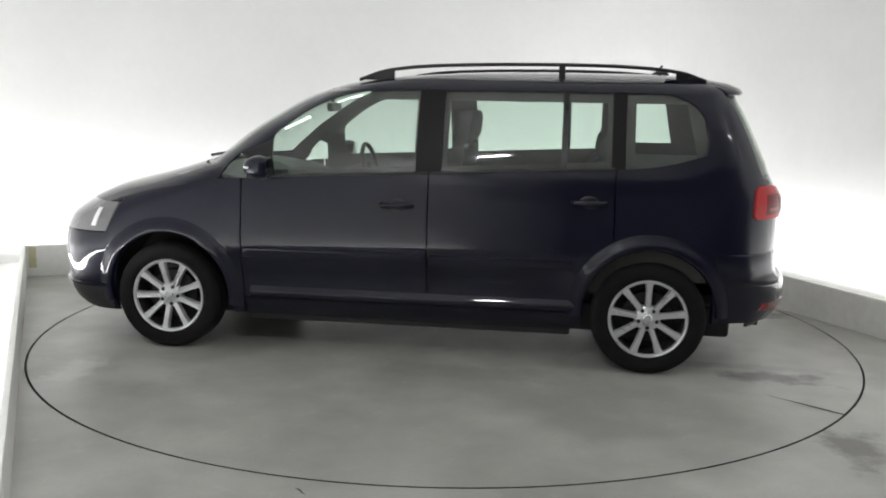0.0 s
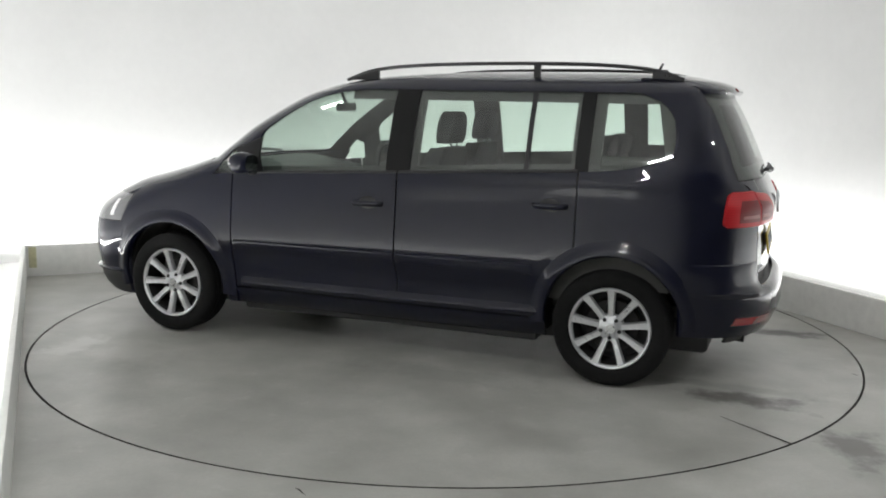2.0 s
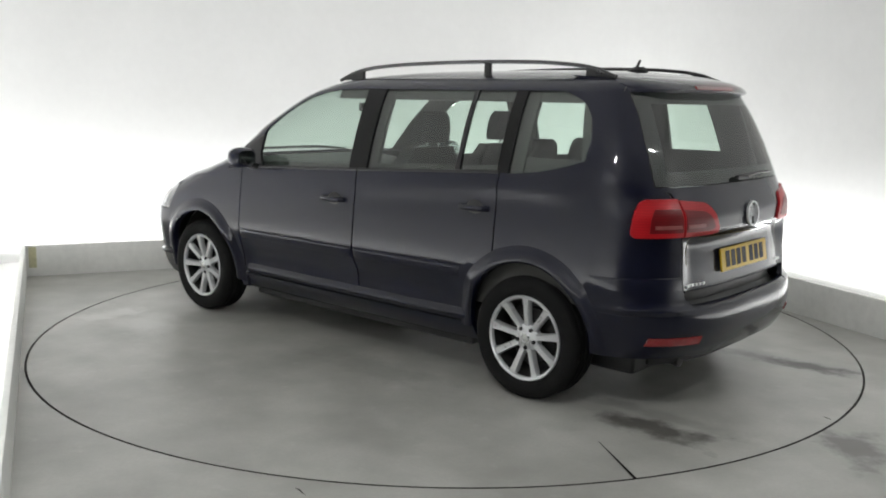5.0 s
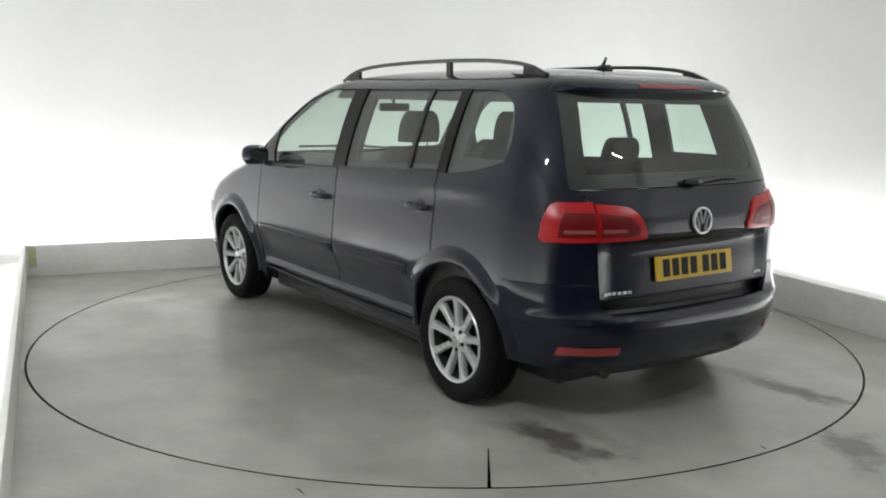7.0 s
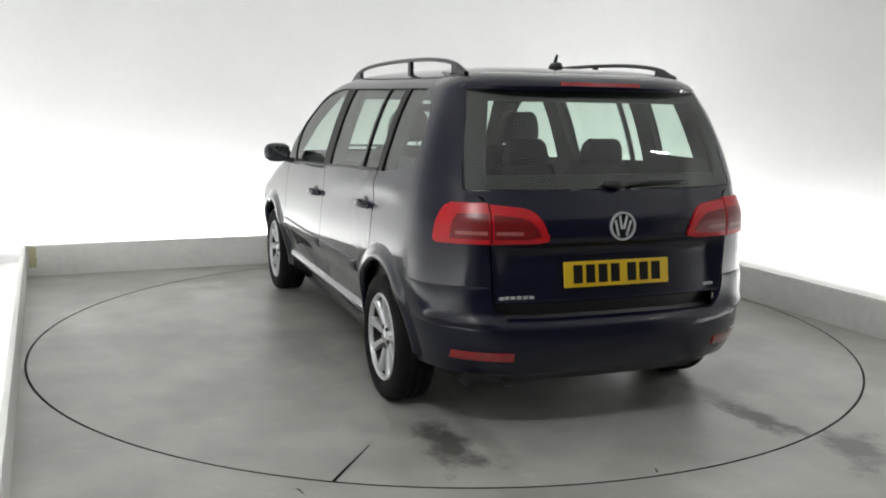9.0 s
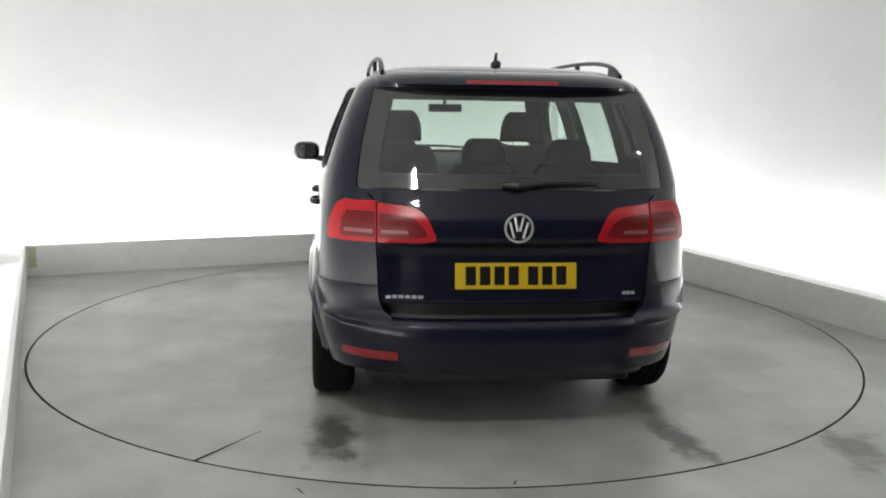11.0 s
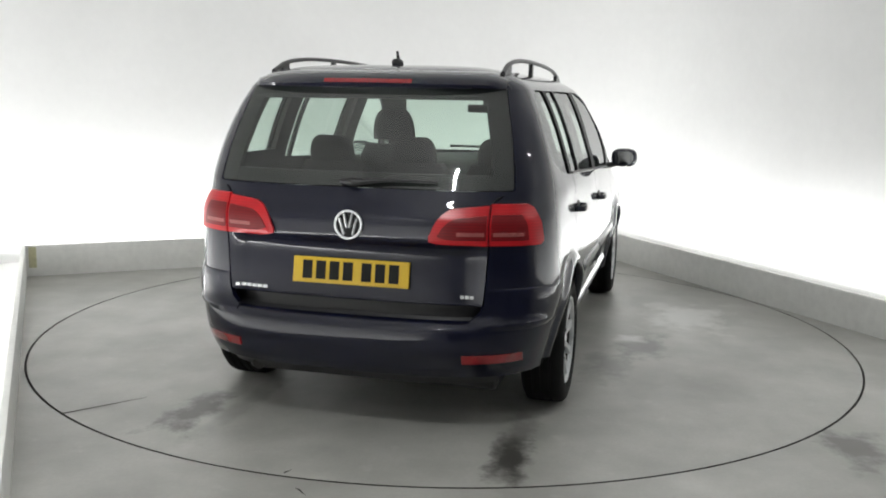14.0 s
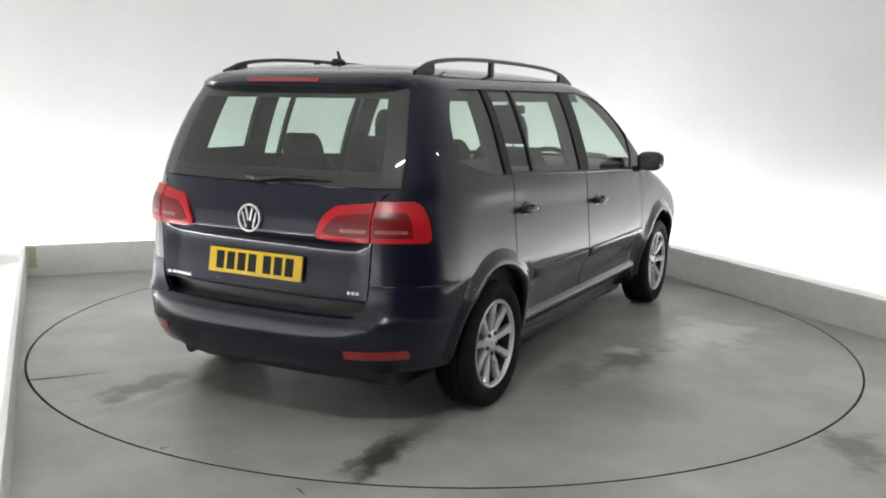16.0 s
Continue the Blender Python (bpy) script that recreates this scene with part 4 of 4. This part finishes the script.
    g = [[Vector((tail_x(y, z) - 0.0555, y, z)) for y in lin(-0.2, 0.2, 12)] for z in lin(1.502, 1.519, 3)]
    part("high_brake_lamp", shell(bmesh.new(), g, lambda q: (0.02, 0, 0), back=0), M_DARKRED, gate, "dark red strip lamp")
    # wiper
    bm = bmesh.new()
    tube(bm, [(tail_x(0, 1.085) - 0.02, 0.0, 1.085), (tail_x(0.1, 1.10) - 0.03, -0.15, 1.10), (tail_x(0.3, 1.10) - 0.02, -0.36, 1.098)], [0.02, 0.011, 0.006], 8, 0.7)
    tube(bm, [(tail_x(0, 1.085) - 0.018, 0.06, 1.087), (tail_x(0, 1.085) - 0.03, 0.0, 1.087), (tail_x(0, 1.085) - 0.018, -0.06, 1.087)], [0.012, 0.024, 0.012], 10, 0.8)
    part("rear_wiper", bm, M_TRIM, gate)
    # round badge: ring, dark field, plain bars
    bx = TAIL(0.912) - 0.004
    def ring_bm(r0, r1, d0, d1):
        return lathe(bmesh.new(), [(r0, d0), (r0, d1), (r1, d1), (r1, d0), (r0, d0)], 40, m=Matrix.Translation((bx, 0, 0.912)) @ pose(0, 0, 0, 0, 0, 90) @ pose(0, 0, 0, 4))
    part("badge_ring", ring_bm(0.053, 0.062, 0.0, 0.012), M_ALLOY, gate, "chrome badge ring")
    part("badge_field", ring_bm(0.0001, 0.053, 0.0, 0.003), M_INK, gate)
    for d in (-1, 1):
        part("badge_bar", tube(bmesh.new(), [(bx - 0.008, d * 0.038, 0.912 + 0.026), (bx - 0.008, d * 0.019, 0.912 - 0.042)], 0.0055, 6), M_ALLOY, gate)
        part("badge_bar", tube(bmesh.new(), [(bx - 0.008, d * 0.018, 0.912 + 0.046), (bx - 0.008, d * 0.005, 0.912 - 0.012)], 0.0055, 6), M_ALLOY, gate)
    # lettering bars
    for y0, y1, z0, n in ((0.548, 0.385, 0.607, 6), (-0.475, -0.535, 0.617, 3)):
        bm = bmesh.new()
        step = (y1 - y0) / n
        for k in range(n):
            ya = y0 + step * k
            box(bm, (tail_x(ya, z0) - 0.005, ya, z0), (tail_x(ya, z0) + 0.004, ya + step * 0.78, z0 + 0.013), None, 0.002)
        part("chrome_bars", bm, M_ALLOY, gate, "small chrome lettering shown as bars")
    # number plate
    px = tail_x(0, 0.705) - 0.014
    plate = part("number_plate", box(bmesh.new(), (px - 0.004, -0.26, 0.650), (px + 0.006, 0.26, 0.761), None, 0.003), M_PLATE, car, "yellow number plate with dark bars")
    plate.matrix_local = Matrix.Translation((px, 0, 0.705)) @ pose(0, 0, 0, 0, 9, 0) @ Matrix.Translation((-px, 0, -0.705))
    for y in (0.219, 0.158, 0.097, 0.036, -0.047, -0.108, -0.169):
        bm = box(bmesh.new(), (px - 0.0055, y - 0.047, 0.667), (px - 0.003, y - 0.003, 0.746))
        part("plate_bar", bm, M_INK, plate)
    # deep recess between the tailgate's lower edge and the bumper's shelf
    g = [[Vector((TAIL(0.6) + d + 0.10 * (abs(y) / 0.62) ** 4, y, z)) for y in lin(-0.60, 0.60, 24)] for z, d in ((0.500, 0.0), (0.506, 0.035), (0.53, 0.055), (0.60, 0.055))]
    # black trim colour stands in for the overhang's shade on this panel
    part("tailgate_recess", shell(bmesh.new(), g, lambda q: (0.006, 0, 0), back=0), M_TRIM, car, "recess under the tailgate, its shade put in as black")
    part("tailgate_edge", tube(bmesh.new(), [(tail_x(y, 0.594) + 0.004, y, 0.594) for y in lin(-0.56, 0.56, 24)], 0.007, 8), M_PAINT, gate)
    for s in (1, -1):
        g = []
        for z, o in ((0.492, 0.004), (0.512, 0.020), (0.522, 0.026), (0.530, 0.025), (0.56, 0.018), (0.61, 0.010), (0.650, 0.007), (0.660, 0.005), (0.664, 0.0)):
            end = tail_x(TAILGATE_EDGE(max(z, 0.53)) + 0.004, z)
            low, high = stretch(z, -1.672, end, 24, s, 0.002), stretch(z, -1.672, end, 24, s, o)
            g.append([p.lerp(q, ease(k, 0, 9) * (1 - 0.75 * ease(k, 17, 23))) for k, (p, q) in enumerate(zip(low, high))])
        part("bumper_corner", shell(bmesh.new(), g, lambda q: inward(q) * 0.3, back=0), M_PAINT, car, "bumper corner beside the tailgate")
    # rear bumper
    g = []
    for z in lin(0.285, 0.528, 22):
        left = stretch(z, -1.675, TAIL(z), 26, 1, 0.004)
        g.append(left[:-1] + [Vector((TAIL(z) - 0.004, 0, z))] + [Vector((q.x, -q.y, q.z)) for q in left[-2::-1]])
    part("rear_bumper", shell(bmesh.new(), g, inward), [M_PAINT, M_TRIM], car)
    g = []
    for z in lin(0.235, 0.285, 4):
        left = stretch(z, -1.93, TAIL(z), 20, 1, -0.04 - (0.285 - z) * 0.5)
        g.append(left + [Vector((q.x, -q.y, q.z)) for q in left[-2::-1]])
    part("bumper_skirt", shell(bmesh.new(), g, inward, back=0), M_TRIM, car, "black lower bumper skirt")

    # cabin
    seat(car, -0.20, 0.37, 1.16, 0.46, 0.50, 0.25, 0.18, 0.025)
    seat(car, -0.15, -0.37, 1.16, 0.46, 0.50, 0.25, 0.18, 0.025)
    for y in (0.45, 0.0, -0.45):
        seat(car, -1.02, y, 1.11, 0.48, 0.42, 0.23, 0.13, 0.0)
    g = []
    for x, z in ((1.18, 1.035), (1.05, 1.02), (0.92, 0.995), (0.80, 0.96), (0.74, 0.90), (0.76, 0.75), (0.85, 0.55)):
        g.append([Vector((x, y, z - 0.03 * (abs(y) / 0.7) ** 4)) for y in lin(-0.70, 0.70, 16)])
    part("dashboard", shell(bmesh.new(), g, lambda q: (0.02, 0, -0.02), back=0), M_TRIM, car, "black dashboard")
    ringp = [(0.45 + 0.06 * math.cos(a) * 0.5, -0.36 + 0.185 * math.sin(a), 0.96 + 0.165 * math.cos(a)) for a in lin(0, 2 * math.pi, 33)]
    bm = tube(bmesh.new(), ringp, 0.016, 8)
    for a in (1.5, 3.14, 4.78):
        tube(bm, [(0.47, -0.36, 0.95), (0.45 + 0.03 * math.cos(a), -0.36 + 0.18 * math.sin(a), 0.96 + 0.16 * math.cos(a))], 0.018, 8, 0.5)
    tube(bm, [(0.45, -0.36, 0.955), (0.78, -0.36, 0.88)], [0.06, 0.03], 12)
    part("steering_wheel", bm, M_TRIM, car, "black steering wheel")
    part("cabin_mirror", box(bmesh.new(), (0.58, -0.115, 1.345), (0.615, 0.115, 1.40), None, 0.012), M_TRIM, car)
    part("mirror_stalk", tube(bmesh.new(), [(0.60, 0, 1.395), (0.63, 0, 1.47)], 0.012, 8), M_TRIM, car)
    g = [[Vector((x, y, 1.10)) for y in lin(-0.62, 0.62, 8)] for x in lin(-1.85, -1.32, 6)]
    part("load_cover", shell(bmesh.new(), [[q + Vector((0, 0, -0.16)) for q in r] for r in g], lambda q: (0, 0, -0.012), back=0), M_TRIM, car, "dark load cover behind the rear seats")
    return car


room()
ceiling_lamps()
disc = turntable()
car = build_car()


def motions():
    still = pose(CAR_X, CAR_Y, 0.0, 0, 0, CAR_HEAD)
    times = [0.5 * k for k in range(33)]
    walk(disc, [(t, pose(0, 0, 0, 0, 0, turn_at(t))) for t in times])
    walk(car, [(t, pose(0, 0, 0, 0, 0, turn_at(t)) @ still) for t in times])


motions()
